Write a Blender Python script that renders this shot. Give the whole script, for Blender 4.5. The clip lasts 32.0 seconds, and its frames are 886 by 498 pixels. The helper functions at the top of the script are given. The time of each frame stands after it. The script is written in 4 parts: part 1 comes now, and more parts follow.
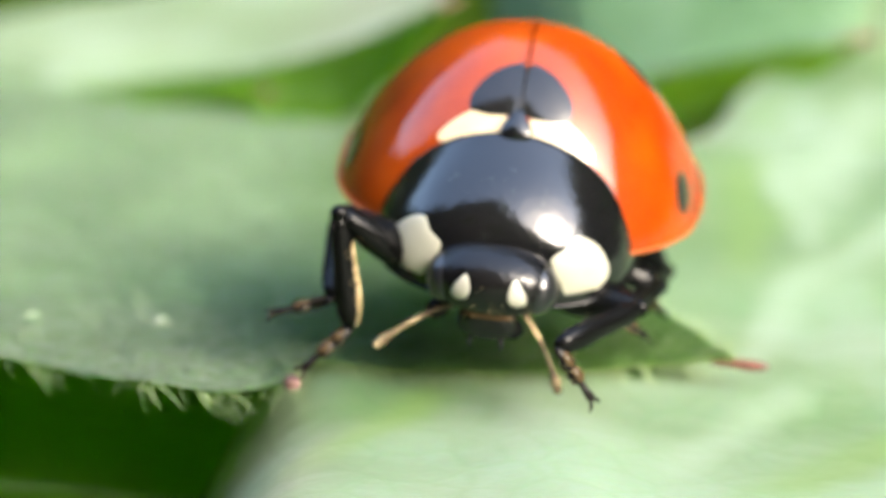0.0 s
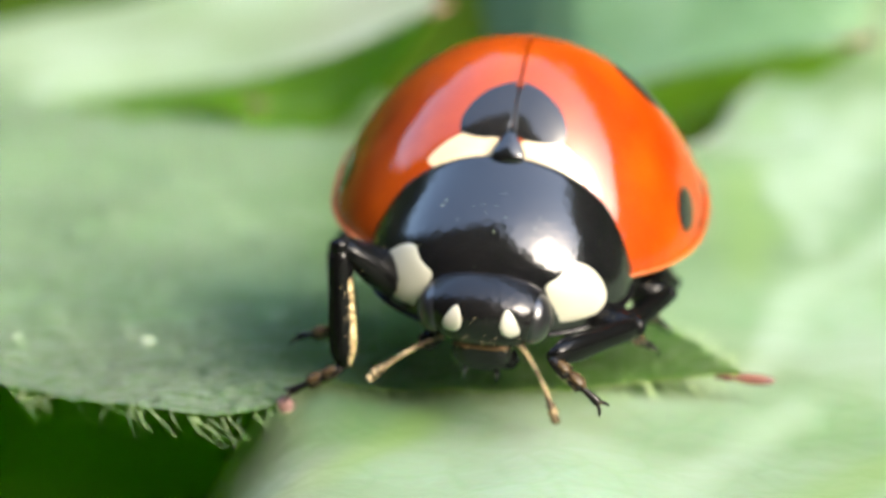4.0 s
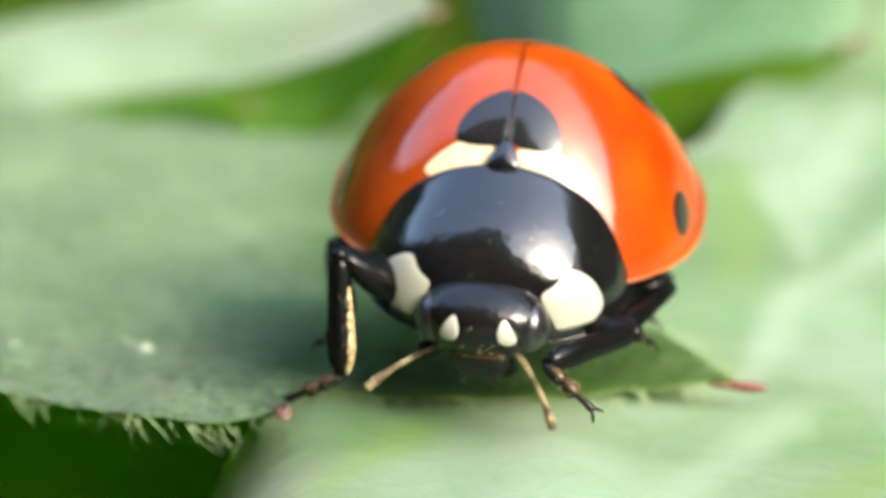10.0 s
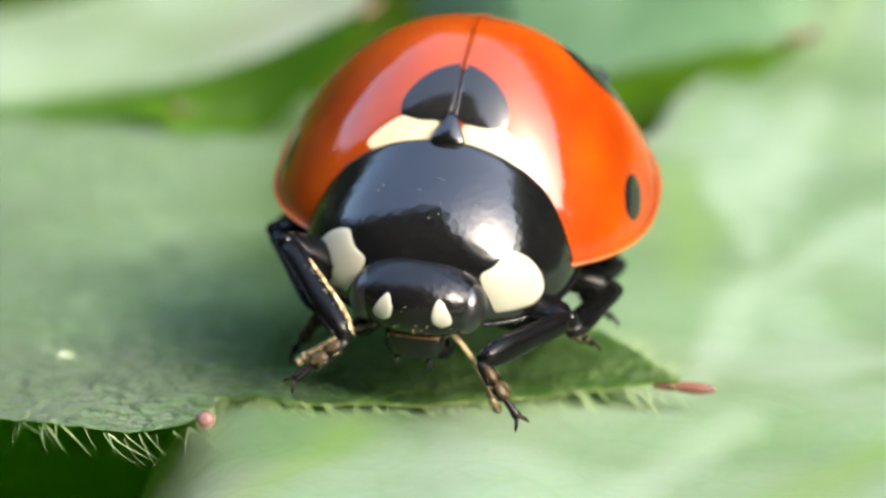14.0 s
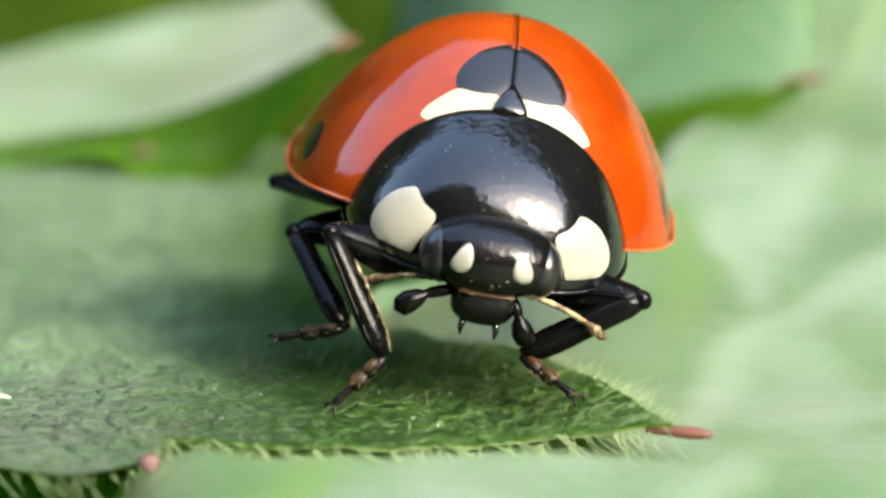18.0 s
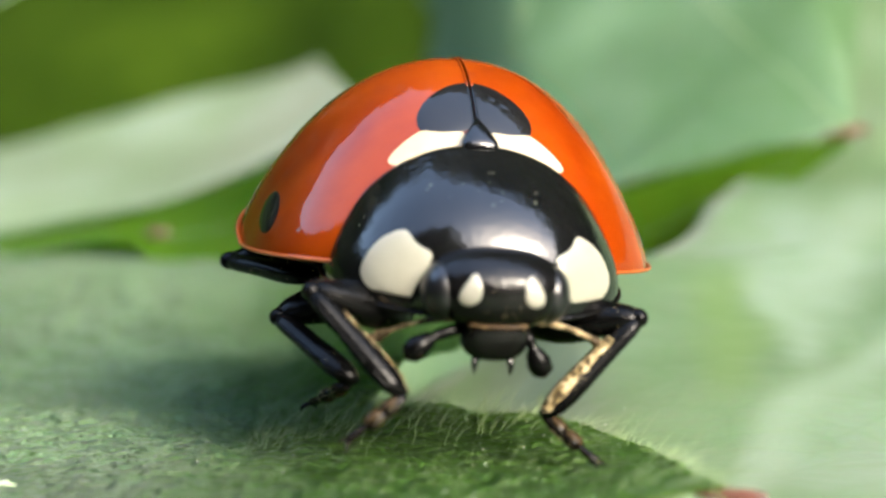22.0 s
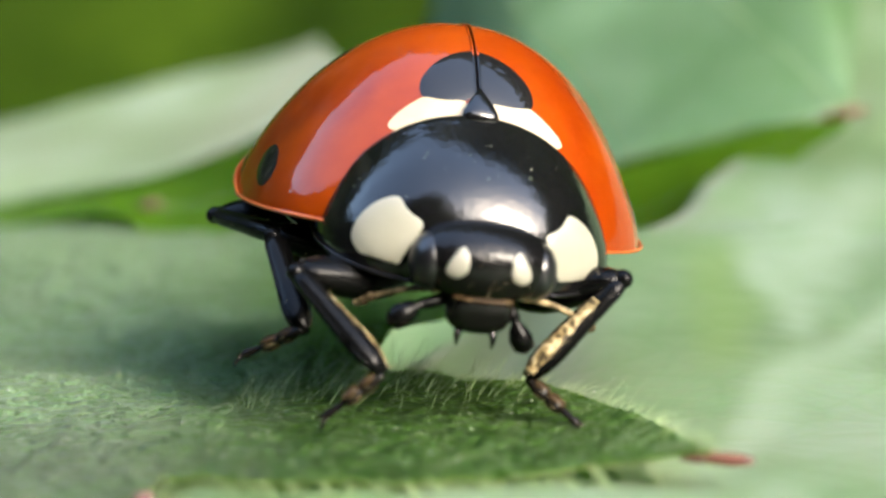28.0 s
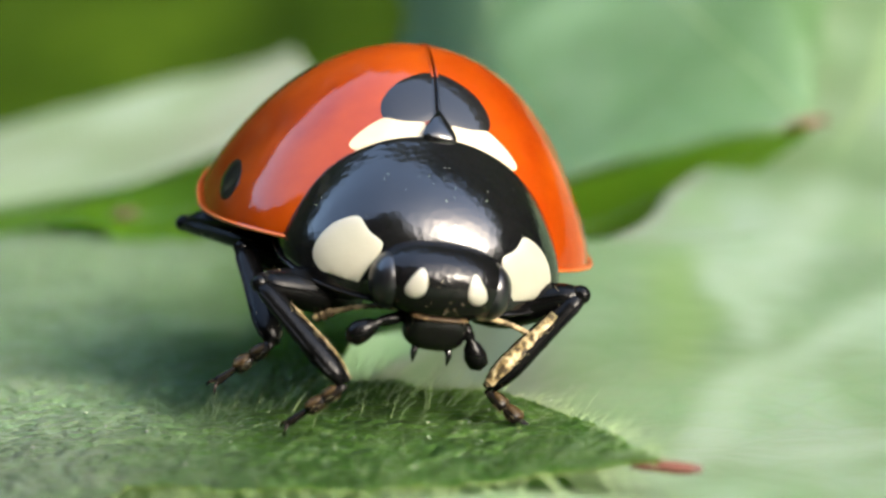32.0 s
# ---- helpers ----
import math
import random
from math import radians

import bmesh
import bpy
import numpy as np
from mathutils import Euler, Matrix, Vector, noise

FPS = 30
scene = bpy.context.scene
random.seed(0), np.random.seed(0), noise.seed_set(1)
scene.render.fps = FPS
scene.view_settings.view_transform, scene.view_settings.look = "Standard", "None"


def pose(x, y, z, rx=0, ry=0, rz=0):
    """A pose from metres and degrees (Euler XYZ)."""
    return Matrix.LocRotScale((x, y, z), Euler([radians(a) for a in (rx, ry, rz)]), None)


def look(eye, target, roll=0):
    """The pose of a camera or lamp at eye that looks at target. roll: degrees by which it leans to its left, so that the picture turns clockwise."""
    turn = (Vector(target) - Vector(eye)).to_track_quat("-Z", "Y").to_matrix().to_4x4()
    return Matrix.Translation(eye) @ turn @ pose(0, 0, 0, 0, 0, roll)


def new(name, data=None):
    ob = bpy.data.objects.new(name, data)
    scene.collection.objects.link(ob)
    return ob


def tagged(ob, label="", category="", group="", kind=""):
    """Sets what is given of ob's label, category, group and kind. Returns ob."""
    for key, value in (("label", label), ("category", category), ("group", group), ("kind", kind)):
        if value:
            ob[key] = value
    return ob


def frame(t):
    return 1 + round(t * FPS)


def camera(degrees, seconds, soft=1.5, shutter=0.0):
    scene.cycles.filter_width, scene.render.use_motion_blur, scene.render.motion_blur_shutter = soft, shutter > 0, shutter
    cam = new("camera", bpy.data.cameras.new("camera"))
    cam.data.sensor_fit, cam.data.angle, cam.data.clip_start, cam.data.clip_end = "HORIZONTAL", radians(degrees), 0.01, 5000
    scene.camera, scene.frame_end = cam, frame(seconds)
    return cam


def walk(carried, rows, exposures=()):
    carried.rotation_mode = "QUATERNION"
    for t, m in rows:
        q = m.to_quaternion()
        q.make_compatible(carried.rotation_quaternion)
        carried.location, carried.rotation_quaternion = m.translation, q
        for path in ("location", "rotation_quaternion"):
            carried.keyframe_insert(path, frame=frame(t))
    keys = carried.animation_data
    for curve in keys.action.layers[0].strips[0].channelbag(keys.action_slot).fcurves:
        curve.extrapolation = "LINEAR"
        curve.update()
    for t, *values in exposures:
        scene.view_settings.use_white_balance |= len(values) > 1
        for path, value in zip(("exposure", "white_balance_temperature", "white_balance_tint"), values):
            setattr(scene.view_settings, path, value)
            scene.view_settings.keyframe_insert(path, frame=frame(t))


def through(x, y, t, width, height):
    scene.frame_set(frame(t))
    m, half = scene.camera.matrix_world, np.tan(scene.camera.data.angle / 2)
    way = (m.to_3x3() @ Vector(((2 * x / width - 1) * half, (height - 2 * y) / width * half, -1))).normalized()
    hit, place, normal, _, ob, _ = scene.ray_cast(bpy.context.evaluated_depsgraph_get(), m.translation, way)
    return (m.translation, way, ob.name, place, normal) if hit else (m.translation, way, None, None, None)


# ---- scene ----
from mathutils.bvhtree import BVHTree

MM = 0.001
cam = camera(16.0, 32.0, soft=2.6)
cam.data.dof.use_dof = True
cam.data.dof.focus_distance = 0.0444
cam.data.dof.aperture_fstop = 112.0
walk(cam, [
    (0, pose(-0.000378, -0.047256, 0.028608, 58.313, -0.944, 1.329)),
    (0.5, pose(-0.000367, -0.046048, 0.027865, 58.443, -0.952, 1.396)),
    (1, pose(-0.000172, -0.046211, 0.027937, 58.507, -0.677, 1.432)),
    (1.5, pose(-0.000456, -0.046109, 0.027974, 58.415, -0.648, 1.019)),
    (2, pose(-0.000810, -0.045747, 0.027577, 58.598, -0.821, 0.601)),
    (2.5, pose(-0.000819, -0.045518, 0.027455, 58.586, -0.690, 0.487)),
    (3, pose(-0.000795, -0.045691, 0.027798, 58.365, -0.609, 0.460)),
    (3.5, pose(-0.000458, -0.045933, 0.028004, 58.345, -0.348, 0.781)),
    (5.5, pose(-0.000563, -0.045972, 0.028097, 58.327, -0.386, 0.637)),
    (6, pose(-0.000790, -0.045859, 0.028020, 58.341, -0.432, 0.333)),
    (6.5, pose(-0.000933, -0.045699, 0.027920, 58.383, -0.580, 0.205)),
    (7, pose(-0.000805, -0.045781, 0.027949, 58.463, -0.602, 0.392)),
    (7.5, pose(-0.000735, -0.045856, 0.028082, 58.390, -0.669, 0.512)),
    (8, pose(-0.000401, -0.046297, 0.028683, 58.081, -0.310, 0.776)),
    (8.5, pose(-0.000442, -0.046247, 0.028582, 58.176, -0.373, 0.767)),
    (9, pose(-0.000403, -0.046348, 0.028740, 58.075, -0.373, 0.810)),
    (9.5, pose(-0.000489, -0.046104, 0.028600, 58.071, -0.501, 0.758)),
    (10, pose(-0.000581, -0.046142, 0.028526, 58.146, -0.464, 0.590)),
    (10.5, pose(-0.000815, -0.045753, 0.027935, 58.503, -0.687, 0.447)),
    (11, pose(-0.001074, -0.045860, 0.027901, 58.606, -0.813, 0.244)),
    (11.5, pose(-0.001880, -0.045447, 0.027080, 59.187, -1.632, -0.418)),
    (12, pose(-0.000872, -0.047053, 0.028637, 58.631, -1.162, -0.278)),
    (12.5, pose(0.000510, -0.047127, 0.029396, 57.860, -0.313, 0.093)),
    (13, pose(0.000224, -0.046082, 0.028284, 58.322, -0.267, -0.367)),
    (13.5, pose(-0.000134, -0.045374, 0.027778, 58.359, -0.226, -0.676)),
    (14, pose(-0.000118, -0.044306, 0.027056, 58.455, -0.292, -0.322)),
    (14.5, pose(0.000115, -0.044659, 0.027472, 58.358, -0.463, -0.290)),
    (16.5, pose(0.001593, -0.044987, 0.027851, 59.685, 0.202, -0.453)),
    (17, pose(0.001010, -0.043978, 0.026628, 60.000, -0.650, -0.448)),
    (17.5, pose(0.000547, -0.042040, 0.024236, 60.896, -0.890, -0.346)),
    (18, pose(0.000253, -0.041145, 0.023828, 60.453, -0.613, -0.234)),
    (18.5, pose(0.000267, -0.040863, 0.023888, 60.243, -0.488, -0.005)),
    (19, pose(0.000669, -0.040057, 0.023146, 60.614, 0.029, 0.293)),
    (19.5, pose(0.000681, -0.039341, 0.022093, 61.404, 0.660, 0.233)),
    (20, pose(0.000711, -0.039456, 0.022742, 61.042, 0.838, 0.205)),
    (20.5, pose(0.000372, -0.038374, 0.021869, 61.494, 0.887, -0.177)),
    (21, pose(0.000555, -0.038670, 0.022130, 61.425, 0.997, -0.013)),
    (21.5, pose(0.000389, -0.038309, 0.021389, 62.294, 1.451, -0.549)),
    (22, pose(0.000467, -0.039013, 0.021923, 62.398, 1.533, -0.530)),
    (22.5, pose(0.000789, -0.040069, 0.022194, 62.843, 1.655, -0.173)),
    (23, pose(0.000856, -0.040093, 0.022366, 62.623, 1.589, -0.124)),
    (23.5, pose(0.001034, -0.040269, 0.022268, 62.847, 1.713, -0.011)),
    (24, pose(0.000950, -0.040014, 0.022055, 62.920, 1.529, -0.067)),
    (24.5, pose(0.000744, -0.039702, 0.021813, 62.926, 1.295, -0.225)),
    (25, pose(0.000850, -0.039943, 0.021756, 63.081, 1.291, -0.117)),
    (25.5, pose(0.000479, -0.039266, 0.021208, 63.115, 1.136, -0.585)),
    (26, pose(0.000304, -0.038891, 0.020831, 63.117, 0.904, -0.704)),
    (26.5, pose(0.000246, -0.038722, 0.020932, 62.741, 0.749, -0.671)),
    (28.5, pose(0.000791, -0.039146, 0.021232, 62.598, 0.954, 0.045)),
    (29, pose(0.000666, -0.038824, 0.020919, 62.763, 0.913, -0.142)),
    (29.5, pose(0.000333, -0.038610, 0.020833, 62.752, 0.759, -0.587)),
    (30, pose(0.000265, -0.037998, 0.020732, 62.490, 0.694, -0.658)),
    (30.5, pose(0.000492, -0.038613, 0.021006, 62.552, 0.798, -0.529)),
    (31, pose(0.000567, -0.038742, 0.021146, 62.537, 0.549, -0.595)),
    (31.5, pose(0.001230, -0.039513, 0.021513, 62.661, 0.949, -0.096)),
    (32, pose(0.001251, -0.039835, 0.021827, 62.554, 0.956, -0.130)),
], exposures=[(0, 3.58, 6850, 7), (12, 3.52, 6850, 7), (14.5, 3.41, 6850, 7), (17, 3.34, 6850, 6), (20, 3.21, 6850, 7), (32, 3.14, 6850, 7)])

# ---- light ----
SUN = Vector((0.60, -0.47, 0.74)).normalized()
world = bpy.data.worlds.new("sky")
scene.world = world
world.use_nodes = True
wn, wl = world.node_tree.nodes, world.node_tree.links
sky = wn.new("ShaderNodeTexSky")
sky.sky_type, sky.sun_disc = "NISHITA", False
sky.sun_elevation = math.asin(SUN.z)
sky.dust_density, sky.air_density = 3.0, 1.0
sky.sun_rotation = math.atan2(SUN.x, SUN.y)
wn["Background"].inputs["Strength"].default_value = 0.15
wl.new(sky.outputs[0], wn["Background"].inputs["Color"])
sun = new("sun", bpy.data.lights.new("sun", "SUN"))
sun.data.energy, sun.data.angle, sun.data.color = 0.44, radians(20.0), (1.0, 0.96, 0.88)
sun.matrix_world = look(SUN * 0.5, (0, 0, 0))


# ---- materials ----
def material(name, color, rough=0.5, spec=0.5, coat=0.0, metal=0.0):
    m = bpy.data.materials.new(name)
    m.use_nodes = True
    b = m.node_tree.nodes["Principled BSDF"]
    b.inputs["Base Color"].default_value = (*color, 1)
    b.inputs["Roughness"].default_value = rough
    b.inputs["Specular IOR Level"].default_value = spec
    b.inputs["Coat Weight"].default_value = coat
    b.inputs["Coat Roughness"].default_value = 0.07
    b.inputs["Metallic"].default_value = metal
    return m


def tex(m, kind, scale, detail=3.0):
    n = m.node_tree.nodes.new(kind)
    n.inputs["Scale"].default_value = scale
    if kind == "ShaderNodeTexNoise":
        n.inputs["Detail"].default_value = detail
    co = m.node_tree.nodes.new("ShaderNodeTexCoord")
    m.node_tree.links.new(co.outputs["Object"], n.inputs["Vector"])
    return n


def ramp(m, src, stops):
    n = m.node_tree.nodes.new("ShaderNodeValToRGB")
    els = n.color_ramp.elements
    while len(els) < len(stops):
        els.new(0.5)
    for e, (p, c) in zip(els, stops):
        e.position, e.color = p, (*c, 1)
    m.node_tree.links.new(src, n.inputs[0])
    return n


def bump(m, src, strength, distance, shader="Principled BSDF", prev=None):
    n = m.node_tree.nodes.new("ShaderNodeBump")
    n.inputs["Strength"].default_value, n.inputs["Distance"].default_value = strength, distance
    m.node_tree.links.new(src, n.inputs["Height"])
    if prev:
        m.node_tree.links.new(prev.outputs[0], n.inputs["Normal"])
    if shader:
        m.node_tree.links.new(n.outputs[0], m.node_tree.nodes[shader].inputs["Normal"])
    return n


def mixed(m, a, b, fac, mode="MIX"):
    n = m.node_tree.nodes.new("ShaderNodeMix")
    n.data_type, n.blend_type = "RGBA", mode
    for i, v in ((0, fac), (6, a), (7, b)):
        if hasattr(v, "links"):
            m.node_tree.links.new(v, n.inputs[i])
        else:
            n.inputs[i].default_value = v if i == 0 else (*v, 1)
    return n.outputs[2]


def shell_material(name, dark, light, coat, rough=0.3, pit=0.06, wave=0.00004, pits_scale=14000):
    """Beetle wing case: lacquered, finely pitted, with mottling."""
    m = material(name, light, rough, 0.5, coat)
    big = tex(m, "ShaderNodeTexNoise", 900, 3)
    r = ramp(m, big.outputs[0], [(0.3, dark), (0.7, light)])
    m.node_tree.links.new(r.outputs[0], m.node_tree.nodes["Principled BSDF"].inputs["Base Color"])
    pits = tex(m, "ShaderNodeTexVoronoi", pits_scale)
    waves = bump(m, tex(m, "ShaderNodeTexNoise", 1300, 5).outputs[0], 0.4, wave, None)
    bump(m, pits.outputs[0], pit, 0.00002, "Principled BSDF", waves)
    return m


ORANGE = shell_material("orange_shell", (0.165, 0.017, 0.0003), (0.245, 0.037, 0.0007), 0.8, 0.5, 0.05, 0.00004)
ORANGE.node_tree.nodes["Principled BSDF"].inputs["Specular IOR Level"].default_value = 0.04
ORANGE.node_tree.nodes["Principled BSDF"].inputs["Coat Roughness"].default_value = 0.045
RIM = shell_material("orange_rim", (0.22, 0.045, 0.004), (0.36, 0.09, 0.012), 0.3, 0.5)
BLACK = shell_material("black_shell", (0.002, 0.002, 0.0025), (0.005, 0.0048, 0.005), 0.0, 0.14, 0.14, 0.00004, 9500)
BLACK.node_tree.nodes["Principled BSDF"].inputs["Specular IOR Level"].default_value = 0.6
SPOT = shell_material("black_spot", (0.003, 0.003, 0.003), (0.009, 0.008, 0.008), 0.85, 0.5, 0.05, 0.00004)
SPOT.node_tree.nodes["Principled BSDF"].inputs["Specular IOR Level"].default_value = 0.05
CREAM = shell_material("cream_patch", (0.25, 0.243, 0.19), (0.31, 0.30, 0.243), 0.15, 0.35)
HEAD_BLACK = shell_material("black_head", (0.0015, 0.0015, 0.002), (0.005, 0.0046, 0.0045), 0.0, 0.22, 0.3, 0.00008, 11000)
HEAD_BLACK.node_tree.nodes["Principled BSDF"].inputs["Specular IOR Level"].default_value = 0.28
FACE = shell_material("grey_cream_patch", (0.22, 0.215, 0.18), (0.31, 0.30, 0.25), 0.2, 0.35)
YELLOW = shell_material("yellow_cream_patch", (0.39, 0.30, 0.168), (0.50, 0.425, 0.30), 0.4)
EYE = shell_material("eye_black", (0.004, 0.004, 0.005), (0.008, 0.008, 0.010), 0.35, 0.3)


def limb_material(name, dark, tan, amount):
    m = material(name, dark, 0.24, 0.12, 0.0)
    n = tex(m, "ShaderNodeTexNoise", 3500, 4)
    r = ramp(m, n.outputs[0], [(0.62 - amount, dark), (0.78 - amount, tan)])
    m.node_tree.links.new(r.outputs[0], m.node_tree.nodes["Principled BSDF"].inputs["Base Color"])
    bump(m, tex(m, "ShaderNodeTexNoise", 16000, 2).outputs[0], 0.3, 0.00002)
    return m


LIMB = limb_material("black_limb", (0.002, 0.002, 0.002), (0.016, 0.012, 0.008), -0.05)
FOOT = limb_material("brown_foot", (0.006, 0.005, 0.004), (0.10, 0.07, 0.035), 0.03)
TAN = limb_material("tan_limb", (0.04, 0.025, 0.012), (0.26, 0.18, 0.09), 0.08)
ANTENNA = limb_material("antenna_brown", (0.05, 0.035, 0.02), (0.34, 0.26, 0.15), 0.16)
PAD = limb_material("golden_pad", (0.035, 0.022, 0.009), (0.27, 0.20, 0.09), 0.06)


def leaf_material(name, dark, light, through_color, cell=2600.0, through=0.35, rough=0.5, gloss=0.5, sheen=0.0, relief=0.35, cell_depth=0.0001):
    m = material(name, light, rough, gloss)
    nt = m.node_tree
    b = nt.nodes["Principled BSDF"]
    b.inputs["Sheen Weight"].default_value, b.inputs["Sheen Roughness"].default_value = sheen, 0.45
    wide = tex(m, "ShaderNodeTexNoise", 240, 4)
    fine = tex(m, "ShaderNodeTexVoronoi", cell)
    fine.feature = "DISTANCE_TO_EDGE"
    grain = tex(m, "ShaderNodeTexNoise", 6000, 3)
    c1 = ramp(m, wide.outputs[0], [(0.32, dark), (0.68, light)])
    veins = ramp(m, fine.outputs[0], [(0.0, tuple(min(1, c * 1.28) for c in light)), (0.09, (0.5, 0.5, 0.5))])
    c2 = mixed(m, c1.outputs[0], veins.outputs[0], 0.45, "SOFT_LIGHT")
    c3 = mixed(m, c2, grain.outputs[1], 0.25, "SOFT_LIGHT")
    nt.links.new(c3, b.inputs["Base Color"])
    b1 = bump(m, fine.outputs[0], relief, cell_depth, None)
    b2 = bump(m, grain.outputs[0], 0.3, 0.00003, "Principled BSDF", b1)
    tr = nt.nodes.new("ShaderNodeBsdfTranslucent")
    tr.inputs["Color"].default_value = (*through_color, 1)
    nt.links.new(b2.outputs[0], tr.inputs["Normal"])
    mx = nt.nodes.new("ShaderNodeMixShader")
    mx.inputs[0].default_value = through
    out = nt.nodes["Material Output"]
    nt.links.new(b.outputs[0], mx.inputs[1])
    nt.links.new(tr.outputs[0], mx.inputs[2])
    nt.links.new(mx.outputs[0], out.inputs["Surface"])
    return m


LEAF = leaf_material("leaf_green", (0.126, 0.228, 0.103), (0.202, 0.327, 0.165), (0.40, 0.70, 0.10), cell=5200.0, through=0.42, rough=0.34, gloss=0.8, sheen=0.15, relief=0.6, cell_depth=0.00015)


def detail_leaf(m):
    """Bare, deep green tooth; blade darker towards the front margin; greyish bloom, warts and pale pores, with relief
    shading put into the colour.
    """
    nt = m.node_tree
    b = nt.nodes["Principled BSDF"]
    co = nt.nodes.new("ShaderNodeTexCoord")
    sep = nt.nodes.new("ShaderNodeSeparateXYZ")
    nt.links.new(co.outputs["Object"], sep.inputs[0])
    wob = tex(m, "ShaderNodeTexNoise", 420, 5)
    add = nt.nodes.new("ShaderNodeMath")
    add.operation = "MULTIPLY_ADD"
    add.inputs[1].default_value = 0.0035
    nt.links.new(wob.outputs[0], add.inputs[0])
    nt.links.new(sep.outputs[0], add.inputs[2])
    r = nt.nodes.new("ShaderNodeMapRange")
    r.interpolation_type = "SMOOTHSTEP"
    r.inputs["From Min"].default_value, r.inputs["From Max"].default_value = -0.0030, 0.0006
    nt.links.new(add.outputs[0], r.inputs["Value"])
    # darker, slightly bluish tone growing towards the front margin (falling y)
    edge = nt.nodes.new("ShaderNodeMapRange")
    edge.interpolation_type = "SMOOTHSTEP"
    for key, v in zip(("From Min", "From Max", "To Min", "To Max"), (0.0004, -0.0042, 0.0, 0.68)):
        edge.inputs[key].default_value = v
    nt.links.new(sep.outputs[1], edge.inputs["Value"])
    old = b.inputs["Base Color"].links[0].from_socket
    front_dark = mixed(m, old, mixed(m, old, (0.25, 0.26, 0.30), 1.0, "MULTIPLY"), edge.outputs[0])
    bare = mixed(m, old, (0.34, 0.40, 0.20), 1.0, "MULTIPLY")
    c = mixed(m, front_dark, bare, r.outputs[0])
    for key, body, tip in (("Specular IOR Level", 0.7, 0.12), ("Sheen Weight", 0.18, 0.0)):
        k = nt.nodes.new("ShaderNodeMapRange")
        k.inputs["To Min"].default_value, k.inputs["To Max"].default_value = body, tip
        nt.links.new(r.outputs[0], k.inputs["Value"])
        nt.links.new(k.outputs[0], b.inputs[key])
    mid = tex(m, "ShaderNodeTexNoise", 1000, 4)
    c = mixed(m, c, ramp(m, mid.outputs[0], [(0.3, (0.36, 0.40, 0.36)), (0.7, (0.66, 0.64, 0.62))]).outputs[0], 0.7, "SOFT_LIGHT")
    # shade in the troughs between cells, painted to strengthen the relief
    net = tex(m, "ShaderNodeTexVoronoi", 5200)
    net.feature = "DISTANCE_TO_EDGE"
    c = mixed(m, c, ramp(m, net.outputs[0], [(0.0, (0.42, 0.48, 0.42)), (0.12, (1, 1, 1))]).outputs[0], 0.75, "MULTIPLY")
    warts = tex(m, "ShaderNodeTexNoise", 9000, 2)
    # bump tops lightened in the colour, as if catching light
    pale = ramp(m, warts.outputs[0], [(0.59, (0, 0, 0)), (0.73, (1, 1, 1))])
    c = mixed(m, c, (0.24, 0.31, 0.18), pale.outputs[0])
    # pits darkened in the colour, standing in for their shade
    pock = tex(m, "ShaderNodeTexVoronoi", 8000)
    pit_shade = ramp(m, pock.outputs[0], [(0.10, (0.45, 0.5, 0.45)), (0.34, (1, 1, 1))])
    c = mixed(m, c, pit_shade.outputs[0], 0.8, "MULTIPLY")
    specks = tex(m, "ShaderNodeTexNoise", 3300, 3)
    c = mixed(m, c, ramp(m, specks.outputs[0], [(0.36, (0.30, 0.36, 0.30)), (0.50, (1, 1, 1))]).outputs[0], 0.6, "MULTIPLY")
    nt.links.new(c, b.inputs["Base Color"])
    last = b.inputs["Normal"].links[0].from_node
    pebble = tex(m, "ShaderNodeTexVoronoi", 4300)
    pebble.feature = "SMOOTH_F1"
    pebble.inputs["Smoothness"].default_value = 0.35
    squeeze = nt.nodes.new("ShaderNodeMapping")
    squeeze.inputs["Scale"].default_value = (0.8, 1.0, 1.0)
    nt.links.new(pebble.inputs["Vector"].links[0].from_socket, squeeze.inputs["Vector"])
    nt.links.new(squeeze.outputs[0], pebble.inputs["Vector"])
    dome = ramp(m, pebble.outputs[0], [(0.05, (1, 1, 1)), (0.75, (0, 0, 0))])
    p = bump(m, dome.outputs[0], 1.0, 0.00022, None, last)
    w = bump(m, warts.outputs[0], 0.8, 0.00018, None, p)
    bump(m, tex(m, "ShaderNodeTexNoise", 1900, 3).outputs[0], 0.75, 0.0004, "Principled BSDF", w)


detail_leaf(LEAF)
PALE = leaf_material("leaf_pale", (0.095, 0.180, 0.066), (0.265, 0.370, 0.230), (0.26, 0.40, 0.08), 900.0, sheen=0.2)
GREY = leaf_material("leaf_grey_green", (0.10, 0.18, 0.085), (0.155, 0.25, 0.135), (0.16, 0.30, 0.04), 900.0)
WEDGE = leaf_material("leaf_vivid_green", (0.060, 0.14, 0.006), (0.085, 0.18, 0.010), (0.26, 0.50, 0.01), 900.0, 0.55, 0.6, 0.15)


